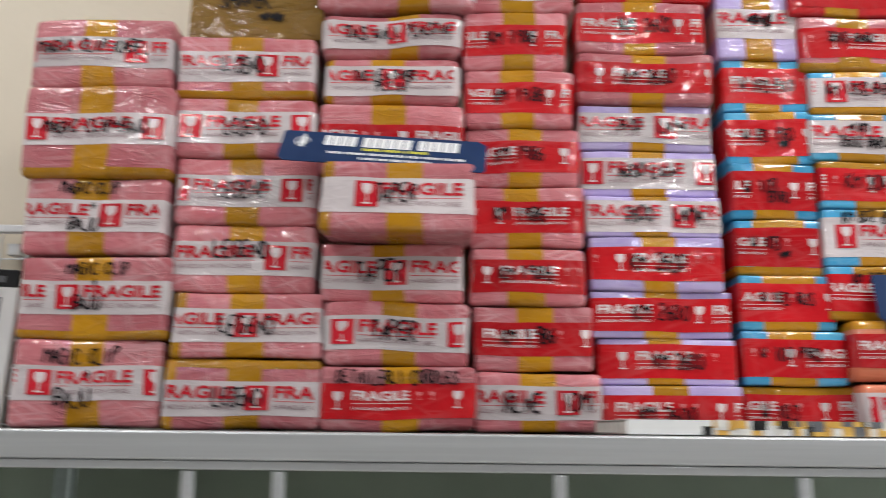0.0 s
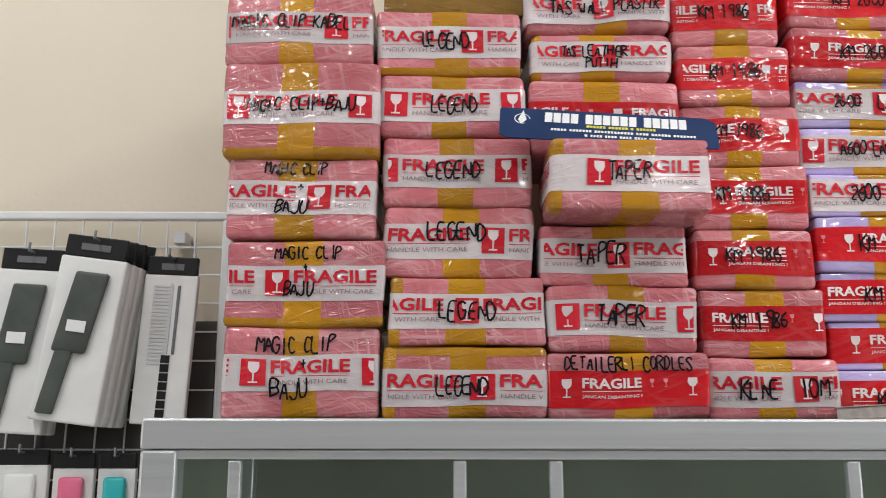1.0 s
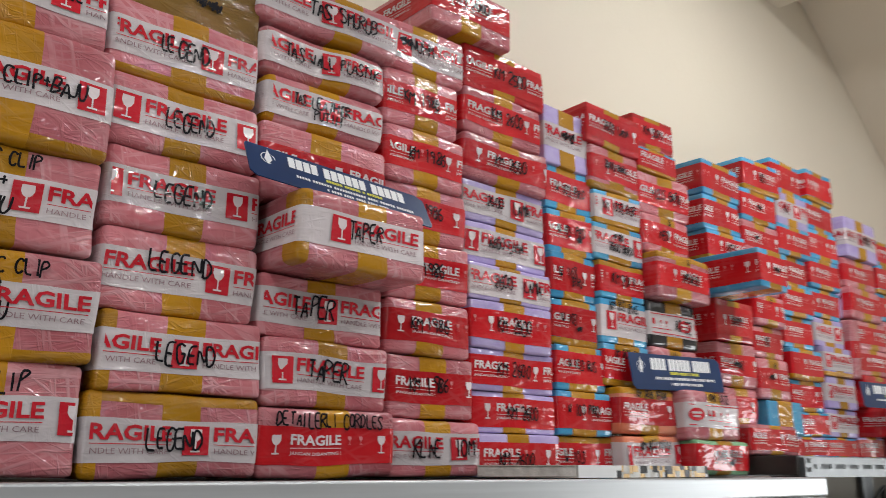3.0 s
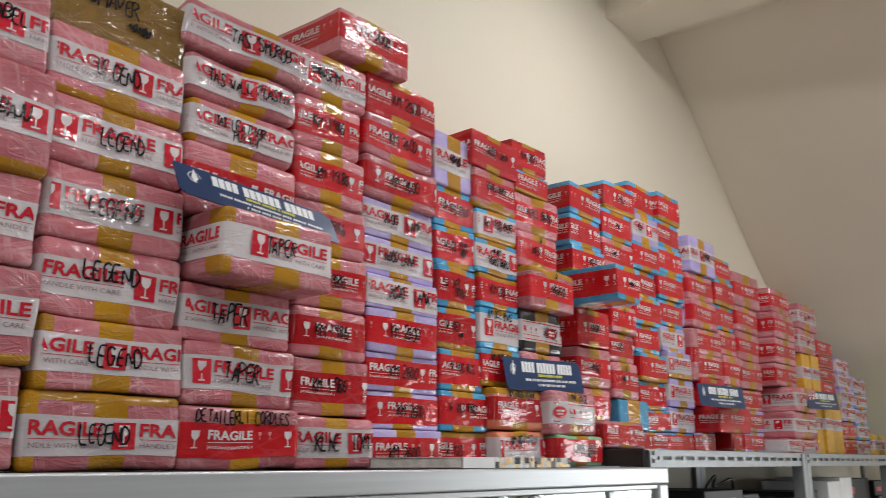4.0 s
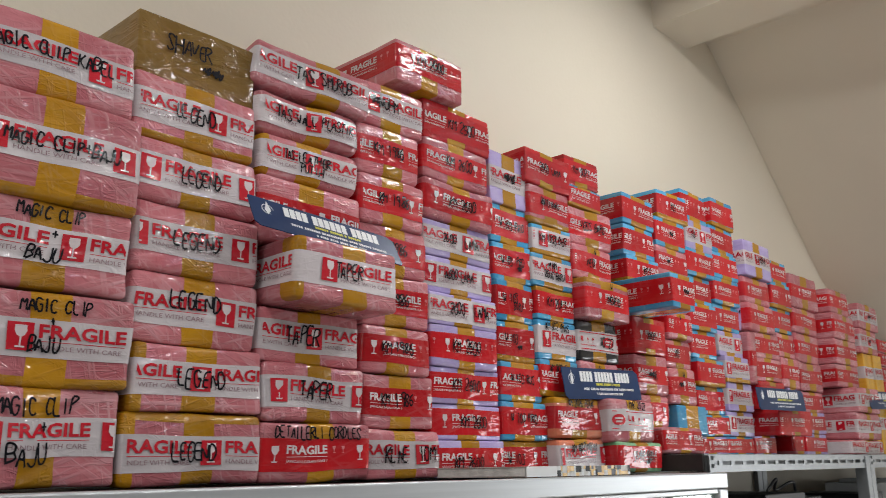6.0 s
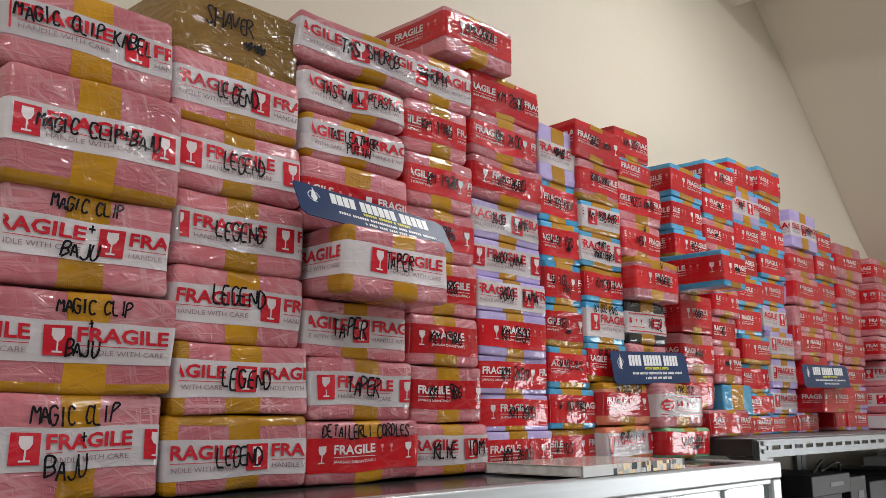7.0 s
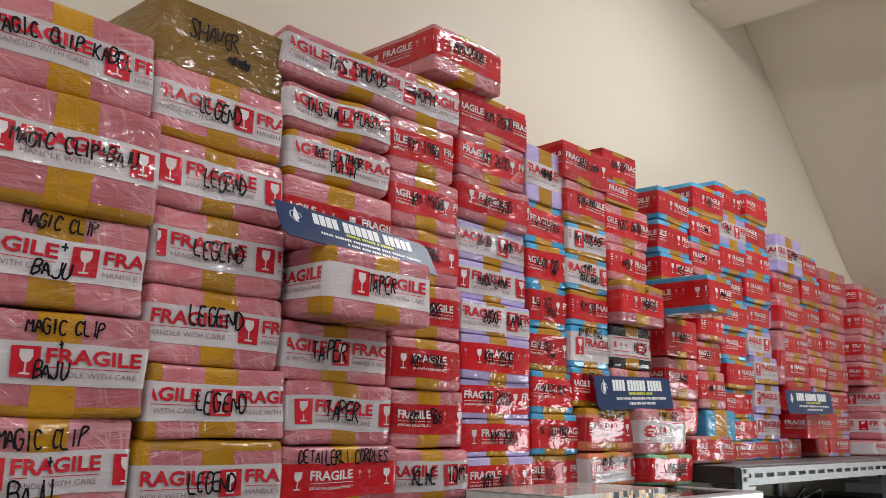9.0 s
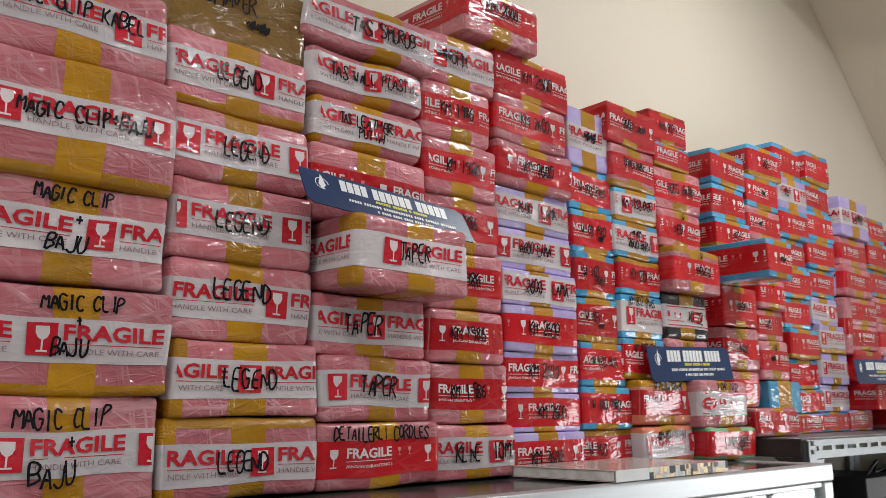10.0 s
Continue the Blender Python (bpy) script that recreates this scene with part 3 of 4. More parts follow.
stack(1.262, 1.086, [
    ("LR", 0.212, 0.198, 0.068, dict(phase=0.15, text="KM 2600@-8,-3,22", tape_v=-0.004)),
    ("LR", 0.209, 0.197, 0.066, dict(phase=0.02, text="KM 2600@16,0,20")),
    ("LR", 0.199, 0.202, 0.068, dict(phase=0.14, text="KM 2600@0,4,22")),
    ("LR", 0.199, 0.194, 0.079, dict(phase=0.03, text="KM 2600@4,2,22")),
    ("LW", 0.196, 0.194, 0.062, dict(phase=0.12, text="2600@-20,4,20/LAMA@48,4,20")),
    ("LW", 0.190, 0.200, 0.070, dict(phase=0.0, text="A600 LAMA@0,4,18")),
    ("LW", 0.187, 0.198, 0.072, dict(phase=0.11, text="2600@-22,4,20/LAMA@40,4,20")),
    ("PR", 0.184, 0.209, 0.082, dict(phase=0.02, text="KM 2600@6,2,20")),
    ("PR", 0.188, 0.197, 0.086, dict(phase=0.14, text="KM 2600@6,4,22")),
    ("DR", 0.195, 0.203, 0.084, dict(phase=0.12, text="KM 2500@10,2,22")),
], first="on the cabinet behind a magazine")
stack(1.275, 1.086, [
    ("BR", 0.418, 0.160, 0.070, dict(phase=0.10, text="W 103@-30,0,20", upper=True)),
    ("BR", 0.417, 0.147, 0.078, dict(text="W 103 PRO@-6,6,18")),
    ("BR", 0.415, 0.139, 0.081, dict(text="W 103 RUS@0,6,17")),
    ("BR", 0.414, 0.128, 0.084, dict(phase=0.10, text="W 103 7@-8,6,17/~~@10,-12,14")),
    ("BR", 0.412, 0.130, 0.086, dict(phase=0.08, text="W 103@-20,6,20/BIRU@6,-10,16")),
    ("BR", 0.411, 0.130, 0.083, dict(text="W 03 PRO@0,4,18/~~@20,-12,14")),
    ("BR", 0.409, 0.132, 0.084, dict(phase=0.145, text="W 103 PRO@4,0,18")),
    ("LW", 0.404, 0.129, 0.116, dict(phase=0.12, text="~~@0,4,30", thick=0.045)),
], first=ON_TOP)
stack(1.27, 1.088, [
    ("SW", 0.573, 0.175, 0.073, dict(text="KM 802 MERAH@6,20,15", dy=-0.02)),
    ("SR", 0.564, 0.175, 0.088, dict(text="KM 2026 PERAK@10,32,14", dy=-0.02, upper=True)),
    ("BR", 0.544, 0.146, 0.080, dict(text="KM 802 EM@0,22,15")),
    ("BW", 0.544, 0.150, 0.086, dict(text="KM 802 EMAS@0,30,16")),
    ("BR", 0.544, 0.143, 0.073, dict(text="KM 2011@4,4,20", upper=True)),
    ("BW", 0.534, 0.154, 0.075, dict(text="~ KM@-4,14,15/2600 BARU@4,-8,16", phase=0.12)),
    ("BW", 0.539, 0.150, 0.069, dict(text="KM 1358 BER@0,4,18", phase=0.02)),
    ("PR", 0.527, 0.164, 0.088, dict(text="2600 BARU@0,8,16", lower=True)),
    ("DR", 0.516, 0.174, 0.082, dict(text="2600 LAMA@6,4,18", side=True)),
], first=ON_TOP)
stack(1.265, 1.088, [
    ("GR", 0.750, 0.195, 0.066, dict(text="SAVE FULL@10,4,18/~~@20,-12,16", dy=-0.05)),
    ("PO", 0.735, 0.185, 0.096, dict(phase=0.0, text="1 MAR 2022@10,36,16", dy=-0.04)),
    ("PR", 0.692, 0.165, 0.086, dict(text="W@0,30,18")),
    ("KO", 0.694, 0.172, 0.096, dict(text="10.22@30,0,22")),
    ("PR", 0.691, 0.190, 0.094, dict(text="W@10,34,16/NEWEED@20,0,18", upper=True, dy=-0.02)),
    ("PR", 0.686, 0.166, 0.084, dict(text="W@0,30,14/NEO@-20,0,18")),
    ("PR", 0.683, 0.178, 0.092, dict(text="VOSS BARU@4,4,20")),
    ("BR", 0.684, 0.138, 0.052, dict()),
    ("DR", 0.673, 0.140, 0.072, dict(text="KM 5021@0,4,18")),
], first=ON_TOP)
RK = 1.128
stack(1.32, RK, [
    ("PR", 0.990, 0.205, 0.066, dict(side=True, dy=-0.075, depth=0.22)),
    ("PR", 1.041, 0.140, 0.089, dict(side=True)),
    ("PR", 1.020, 0.160, 0.102, dict(side=True, text="~~AR@0,0,20")),
    ("DR", 1.022, 0.160, 0.098, dict(side=True, text="KNOPI@10,0,18")),
    ("BR", 0.985, 0.125, 0.088, dict(side=True, text="~~~@10,0,16", dy=-0.13, depth=0.24)),
    ("BR", 1.003, 0.160, 0.072, dict(side=True, text="KES@20,0,20")),
    ("BR", 0.992, 0.163, 0.084, dict(side=True)),
    ("BR", 0.996, 0.164, 0.086, dict(side=True)),
], depth=0.18, first=ON_RACK)
stack(1.32, RK, [
    ("PR", 1.200, 0.120, 0.052, dict()),
    ("BN", 1.215, 0.164, 0.082, dict()),
    ("PR", 1.190, 0.148, 0.098, dict(text="W@0,30,18/~~@-20,0,18")),
    ("PR", 1.181, 0.157, 0.079, dict(text="KO@-20,0,20")),
    ("PR", 1.186, 0.148, 0.079, dict(text="W@0,24,16")),
    ("PR", 1.190, 0.135, 0.094, dict()),
    ("PR", 1.166, 0.174, 0.087, dict(text="~~@-30,0,18")),
    ("BR", 1.172, 0.168, 0.085, dict(text="~~@0,0,18")),
    ("BR", 1.193, 0.172, 0.083, dict(text="103@0,0,18", side=True)),
], first=ON_RACK)
stack(1.33, RK, [
    ("LR", 1.325, 0.186, 0.052, dict()),
    ("BR", 1.380, 0.163, 0.062, dict()),
    ("BR", 1.369, 0.163, 0.080, dict()),
    ("BR", 1.366, 0.170, 0.080, dict()),
    ("BR", 1.356, 0.150, 0.081, dict()),
    ("BR", 1.348, 0.165, 0.080, dict()),
    ("BR", 1.345, 0.166, 0.082, dict()),
    ("BR", 1.351, 0.175, 0.082, dict()),
    ("LW", 1.370, 0.164, 0.091, dict(text="103@-40,0,18")),
    ("BR", 1.362, 0.162, 0.092, dict(side=True)),
], first=ON_RACK)
stack(1.34, RK, [
    ("BR", 1.538, 0.195, 0.055, dict()),
    ("LW", 1.564, 0.178, 0.074, dict()),
    ("LW", 1.573, 0.174, 0.088, dict()),
    ("LW", 1.563, 0.163, 0.080, dict(lower=True)),
    ("LW", 1.552, 0.156, 0.077, dict()),
    ("BR", 1.541, 0.170, 0.081, dict()),
    ("BR", 1.542, 0.165, 0.084, dict()),
    ("BR", 1.550, 0.166, 0.083, dict()),
    ("BR", 1.547, 0.168, 0.086, dict()),
    ("BR", 1.573, 0.152, 0.094, dict(side=True)),
], first=ON_RACK)
stack(1.34, RK, [
    ("LR", 1.740, 0.150, 0.060, dict()),
    ("DR", 1.800, 0.250, 0.082, dict(side=True, dy=-0.06)),
    ("DR", 1.785, 0.205, 0.092, dict()),
    ("PR", 1.790, 0.205, 0.078, dict()),
    ("PR", 1.795, 0.205, 0.083, dict()),
    ("PR", 1.762, 0.200, 0.092, dict()),
    ("PR", 1.767, 0.200, 0.092, dict()),
    ("LW", 1.772, 0.212, 0.120, dict(text="TIMBER@20,2,22", side=True)),
], first=ON_RACK)
parcel("LW", 1.722, 1.36, 1.52, 0.042, 0.215, depth=0.10, phase=0.0, text="~@0,40,20/~@0,0,20/~@0,-50,20", pack=0, where="on end between stacks")
parcel("PR", 1.738, 1.33, 1.345, 0.048, 0.17, depth=0.10, pack=0, where="on end between stacks")
stack(1.35, RK, [
    ("PR", 2.055, 0.085, 0.075, dict()),
    ("LR", 2.050, 0.095, 0.150, dict()),
    ("PR", 2.015, 0.140, 0.104, dict()),
    ("PR", 2.020, 0.140, 0.085, dict()),
    ("BR", 1.990, 0.165, 0.084, dict()),
    ("BR", 1.990, 0.170, 0.093, dict()),
    ("BR", 1.990, 0.165, 0.080, dict()),
], first=ON_RACK)
stack(1.35, RK, [
    ("LR", 2.160, 0.200, 0.074, dict()),
    ("LR", 2.160, 0.200, 0.074, dict()),
    ("PR", 2.165, 0.205, 0.074, dict()),
    ("PR", 2.160, 0.210, 0.102, dict()),
    ("PR", 2.170, 0.215, 0.105, dict()),
    ("PR", 2.170, 0.225, 0.094, dict()),
    ("PR", 2.178, 0.235, 0.126, dict(side=True)),
], first=ON_RACK)
stack(1.33, RK, [
    ("PW", 2.420, 0.36, 0.056, dict(dy=-0.04)),
    ("PW", 2.520, 0.265, 0.100, dict(side=True, dy=-0.04)),
    ("PW", 2.525, 0.265, 0.094, dict(side=True, dy=-0.04)),
    ("PR", 2.470, 0.232, 0.088, dict(side=True)),
    ("PR", 2.485, 0.232, 0.098, dict(side=True)),
    ("PR", 2.495, 0.232, 0.100, dict(side=True)),
    ("PR", 2.500, 0.205, 0.096, dict(side=True)),
], first=ON_RACK)
for x, h in ((2.80, 0.25), (2.90, 0.25), (3.00, 0.25)):
    parcel("YW", x, 1.33, RK, 0.09, h, depth=0.14, pack=0, side=False, where="upright on the steel rack")
for x in (2.86, 2.97):
    parcel("YW", x, 1.35, RK + 0.255, 0.10, 0.155, depth=0.14, pack=0, where="upright on other parcels")
stack(1.35, RK + 0.412, [
    ("PW", 2.835, 0.225, 0.100, dict(text="~~@0,0,22", side=True)),
    ("PW", 2.845, 0.240, 0.108, dict(text="~~@0,0,22", side=True)),
])
stack(1.36, RK + 0.255, [
    ("PR", 3.09, 0.22, 0.060, dict()),
    ("PR", 3.09, 0.22, 0.060, dict()),
    ("PR", 3.10, 0.23, 0.060, dict()),
    ("PR", 3.10, 0.23, 0.060, dict()),
], depth=0.12)
for x in (3.10, 3.205):
    parcel("YW", x, 1.35, RK, 0.095, 0.25, depth=0.13, pack=0, where="upright on the steel rack")
stack(1.35, RK, [
    ("PR", 3.335, 0.20, 0.07, dict()),
    ("PR", 3.335, 0.20, 0.08, dict()),
    ("LW", 3.335, 0.20, 0.075, dict()),
    ("LW", 3.335, 0.20, 0.07, dict()),
    ("LW", 3.335, 0.20, 0.07, dict()),
    ("LW", 3.335, 0.20, 0.068, dict()),
], depth=0.13, first=ON_RACK)
stack(1.35, RK, [
    ("LW", 3.54, 0.20, 0.07, dict()),
    ("BW", 3.54, 0.20, 0.075, dict()),
    ("LW", 3.54, 0.20, 0.07, dict()),
    ("BW", 3.54, 0.20, 0.07, dict()),
    ("LW", 3.54, 0.20, 0.075, dict()),
], depth=0.13, first=ON_RACK)
parcel("YW", 3.75, 1.33, RK, 0.18, 0.10, depth=0.14, where=ON_RACK, side=True)


# ---- display cabinet ----
def cabinet():
    x0, x1, y0, y1, top = -0.650, 0.902, 1.04, 1.50, 1.086
    ob = empty("display_cabinet", (0, 0, 0), 0, "white aluminium framed glass display cabinet with a dark glass top", "cabinet")
    for y in (y0, y1 - 0.03):
        box("top_rail", (x0, y, top - 0.034), (x1, y + 0.03, top - 0.001), ALUMINIUM, ob, 0.003)
    for x in (x0, x1 - 0.03):
        box("end_rail", (x, y0 + 0.03, top - 0.034), (x + 0.03, y1 - 0.03, top - 0.001), ALUMINIUM, ob, 0.003)
    box("glass_top", (x0 + 0.028, y0 + 0.028, top - 0.008), (x1 - 0.028, y1 - 0.028, top - 0.003), DARKTOP, ob, 0.001)
    box("inner_rail", (x0 + 0.03, y0 + 0.006, top - 0.045), (x1 - 0.03, y0 + 0.024, top - 0.0345), ALUMINIUM, ob, 0.002)
    for x in (x0, x1 - 0.04):
        for y in (y0 + 0.002, y1 - 0.04):
            box("corner_post", (x, y, 0.0), (x + 0.04, y + 0.038, top - 0.0345), ALUMINIUM, ob, 0.004)
    for x in (-0.555, -0.31, -0.205, 0.12, 0.40, 0.66):
        box("door_stile", (x, y0 + 0.008, 0.12), (x + 0.014, y0 + 0.022, top - 0.046), ALUMINIUM, ob, 0.002)
    pane = box("glass_pane", (x0 + 0.04, y0 + 0.013, 0.12), (x1 - 0.04, y0 + 0.017, top - 0.046), GLASS, ob, 0.0)
    pane.visible_shadow = False
    side = box("side_pane", (x1 - 0.02, y0 + 0.045, 0.12), (x1 - 0.016, y1 - 0.045, top - 0.046), GLASS, ob, 0.0)
    side.visible_shadow = False
    box("back_panel", (x0 + 0.03, y1 - 0.012, 0.10), (x1 - 0.03, y1 - 0.004, top - 0.036), CABINET_GREY, ob, 0.0)
    box("side_panel", (x0 + 0.012, y0 + 0.045, 0.10), (x0 + 0.018, y1 - 0.045, top - 0.036), CABINET_GREY, ob, 0.0)
    box("plinth", (x0 + 0.01, y0 + 0.01, 0.0), (x1 - 0.01, y1 - 0.01, 0.10), ALUMINIUM, ob, 0.003)
    for z in (0.42, 0.74):
        box("shelf", (x0 + 0.03, y0 + 0.06, z), (x1 - 0.03, y1 - 0.02, z + 0.012), CABINET_GREY, ob, 0.001)
    return ob


cabinet()


# ---- steel rack ----
def slotted_rail(x0, x1, y, z, h=0.040, t=0.003):
    """An angle iron with a row of slots along its face."""
    verts, faces = [], []

    def q(a, b, c, d):
        o = len(verts)
        verts.extend([(a, y, b), (c, y, b), (c, y, d), (a, y, d), (a, y + t, b), (c, y + t, b), (c, y + t, d), (a, y + t, d)])
        faces.extend([[o, o + 1, o + 2, o + 3], [o + 7, o + 6, o + 5, o + 4], [o, o + 4, o + 5, o + 1], [o + 1, o + 5, o + 6, o + 2], [o + 2, o + 6, o + 7, o + 3], [o + 3, o + 7, o + 4, o]])
    q(x0, z, x1, z + h * 0.42)
    q(x0, z + h * 0.66, x1, z + h)
    n = int((x1 - x0) / 0.062)
    s = (x1 - x0) / n
    for i in range(n):
        a = x0 + i * s
        q(a, z + h * 0.42, a + s * 0.15, z + h * 0.66)
        q(a + s * 0.85, z + h * 0.42, a + s, z + h * 0.66)
    o = len(verts)
    verts.extend([(x0, y + t, z + h - 0.002), (x1, y + t, z + h - 0.002), (x1, y + 0.036, z + h - 0.002), (x0, y + 0.036, z + h - 0.002),
                  (x0, y + t, z + h), (x1, y + t, z + h), (x1, y + 0.036, z + h), (x0, y + 0.036, z + h)])
    faces.extend([[o, o + 3, o + 2, o + 1], [o + 4, o + 5, o + 6, o + 7], [o + 2, o + 3, o + 7, o + 6]])
    return verts, faces


def rack(x0, x1, dark_end):
    ob = empty("steel_rack", (x0, 1.144, 0), 0, "grey slotted angle steel rack loaded with parcels", "rack")
    y0, y1 = 0.0, 0.36
    L = x1 - x0
    for lev in (RK, 0.78, 0.40):
        v, f = slotted_rail(0.0, L, y0, lev - 0.044)
        part("front_rail", v, f, STEEL, ob)
        box("rear_rail", (0, y1 - 0.003, lev - 0.044), (L, y1, lev - 0.004), STEEL, ob, 0.0005)
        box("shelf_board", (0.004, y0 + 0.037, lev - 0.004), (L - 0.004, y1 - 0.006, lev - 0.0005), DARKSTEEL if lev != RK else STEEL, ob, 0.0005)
    for x in (0.0, L - 0.036):
        for y in (y0 - 0.0035, y1 + 0.0005):
            box("post", (x, y, 0.0), (x + 0.036, y + 0.003, RK - 0.006), STEEL, ob, 0.0005)
            box("post_flange", (x, y + 0.003, 0.0), (x + 0.003, y + 0.036, RK - 0.006), STEEL, ob, 0.0005)
    if dark_end:
        x = 0.036
        tri = [(x, RK - 0.046), (x + 0.035, RK - 0.046), (x, RK - 0.095)]
        v = [(a, y0 - 0.0035 + dy, b) for dy in (0.0, 0.003) for a, b in tri]
        part("gusset", v, [[0, 1, 2], [5, 4, 3], [0, 3, 4, 1], [1, 4, 5, 2], [2, 5, 3, 0]], STEEL, ob)
    for z in (RK - 0.016, RK - 0.034):
        v, f = rounded((0.012, -0.008, z), (0.022, -0.0036, z + 0.010), 0.002)
        part("bolt", v, f, STEEL, ob, smooth=True)
    return ob


rack(1.022, 2.125, True)
rack(2.128, 3.19, False)
rack(3.193, 4.20, False)
# dark end piece of the rack, facing the cabinet
plate = empty("rack_end_bracket", (0, 0, 0), 0, "dark steel end bracket of the rack under the parcels", "bracket")
box("plate", (1.008, 1.150, RK - 0.040), (1.019, 1.500, RK - 0.001), DARKSTEEL, plate, 0.002)
v = [(x, y, z) for x in (1.009, 1.018) for y, z in ((1.150, RK - 0.041), (1.150, RK - 0.105), (1.166, RK - 0.105), (1.185, RK - 0.062), (1.215, RK - 0.041))]
f = [[4, 3, 2, 1, 0], [5, 6, 7, 8, 9]] + [[k, (k + 1) % 5, 5 + (k + 1) % 5, 5 + k] for k in range(5)]
part("gusset", v, f, DARKSTEEL, plate)
for yy in (1.26, 1.30, 1.40):
    v, f = rounded((1.0045, yy, RK - 0.024), (1.0078, yy + 0.012, RK - 0.014), 0.002)
    part("bolt", v, f, STEEL, plate, smooth=True)


# ---- signs: navy cards with a pale emblem and bars of print ----
def sign(name_at, rz, tilt, w, h, ry=0.0):
    ob = empty("shop_sign", name_at, rz, "navy printed shop sign card propped among the parcels", "sign", "navy shop signs")
    ob.rotation_euler = (radians(tilt), radians(ry), radians(rz))
    c = 0.12 * h
    out = [(0, c), (c * 1.2, 0), (w - c * 0.4, 0), (w, c * 0.5), (w, h - c), (w - c * 1.6, h), (c * 0.3, h), (0, h - c * 0.5)]
    n = len(out)
    v = [(x, 0.0, z) for x, z in out] + [(x, 0.0015, z) for x, z in out]
    f = [list(range(n)), [n + i for i in range(n)][::-1]] + [[i, n + i, n + (i + 1) % n, (i + 1) % n] for i in range(n)]
    part("card", v, f, NAVY, ob)

    def run(name, x0, x1, z0, z1, words, mat, gap=0.12, slant=0.0):
        """A line of print as small upright bars, one to a letter, words set apart."""
        slots = sum(words) + 0.7 * (len(words) - 1)
        step = (x1 - x0) / slots
        vs, fs, x = [], [], x0
        for n in words:
            for k in range(n):
                a, b = x + step * gap / 2, x + step * (1 - gap / 2)
                o = len(vs)
                vs += [(a * w, -0.0008, z0 * h), (b * w, -0.0008, z0 * h), (b * w + slant * h, -0.0008, z1 * h), (a * w + slant * h, -0.0008, z1 * h)]
                fs.append([o, o + 1, o + 2, o + 3])
                x += step
            x += step * 0.7
        part(name, vs, fs, mat, ob)["kind"] = "stuff"

    run("title_bar", 0.205, 0.865, 0.56, 0.89, (4, 6, 5), PRINT_WHITE, 0.16, 0.02)
    run("yellow_bar", 0.40, 0.72, 0.44, 0.52, (6, 6, 1, 6), PRINT_YELLOW, 0.25, 0.0)
    run("text_bar", 0.235, 0.90, 0.29, 0.365, (5, 7, 12, 4, 6, 7), PRINT_WHITE, 0.3, 0.0)
    run("text_bar", 0.39, 0.74, 0.14, 0.215, (1, 4, 4, 4, 4, 4), PRINT_WHITE, 0.3, 0.0)
    vs, fs = [], []
    for i in range(20):
        a = 2 * math.pi * i / 20
        for rr in (0.15, 0.17):
            vs.append((0.105 * w + rr * h * math.cos(a), -0.0008, 0.63 * h + rr * h * math.sin(a)))
        j = (i + 1) % 20
        if i % 20 < 16:
            fs.append([2 * i, 2 * i + 1, 2 * j + 1, 2 * j])
    k = len(vs)
    vs += [(0.10 * w, -0.0008, 0.45 * h), (0.125 * w, -0.0008, 0.60 * h), (0.11 * w, -0.0008, 0.92 * h), (0.085 * w, -0.0008, 0.60 * h)]
    fs.append([k, k + 1, k + 2, k + 3])
    part("emblem", vs, fs, PRINT_WHITE, ob)
    return ob


sign((-0.247, 1.180, 1.456), -2, -32, 0.292, 0.064, 4)
sign((0.603, 1.244, 1.2435), 0, -8, 0.309, 0.0700, -2)
sign((1.600, 1.258, 1.258), 0, -6, 0.350, 0.067, -1)
sign((2.665, 1.285, 1.300), 0, -6, 0.41, 0.070, -1.5)


# ---- magazine on the cabinet ----
def magazine():
    ob = empty("magazine", (0.205, 1.050, 1.0865), 2.0, "thick illustrated magazine with patterned spine on the cabinet", "magazine")
    w, d, t = 0.335, 0.195, 0.017
    v, f = rounded((0.002, 0.004, 0.0015), (w - 0.002, d, t - 0.0015), 0.0005, (8, 2, 2))
    part("paper_block", v, f, PAGES, ob)
    box("cover", (0, 0, t - 0.0012), (w, d, t), COVER, ob, 0.0004)
    box("back_cover", (0, 0, 0), (w, d, 0.0012), COVER, ob, 0.0004)
    rng = random.Random(5)
    plain("spine_patch", (0.0, -0.0012, 0.0), (0.088, 0.0, t), CARD_WHITE, ob)
    x = 0.0888
    while x < w - 0.006:
        e = min(x + rng.uniform(0.004, 0.016), w)
        cut = t * rng.uniform(0.3, 0.7)
        a, b = rng.sample([AMBER_PRINT, PAGES, CARD_GREY, AMBER_PRINT, CARD_WHITE, CARD_BLACK], 2)
        plain("spine_patch", (x, -0.0012, 0.0), (e - 0.0006, 0.0, cut - 0.0004), a, ob)
        plain("spine_patch", (x, -0.0012, cut), (e - 0.0006, 0.0, t), b, ob)
        x = e
    return ob


COVER = painted("magazine cover", (0.56, 0.50, 0.44), (0.70, 0.66, 0.60), 0.12, 6.0, 0.01)
AMBER_PRINT = painted("amber print", (0.55, 0.30, 0.06), (0.75, 0.48, 0.12), 0.3, 60.0, 0.02)
magazine()


# ---- wire display panel with hanging packs ----
PANEL_Y = 1.465


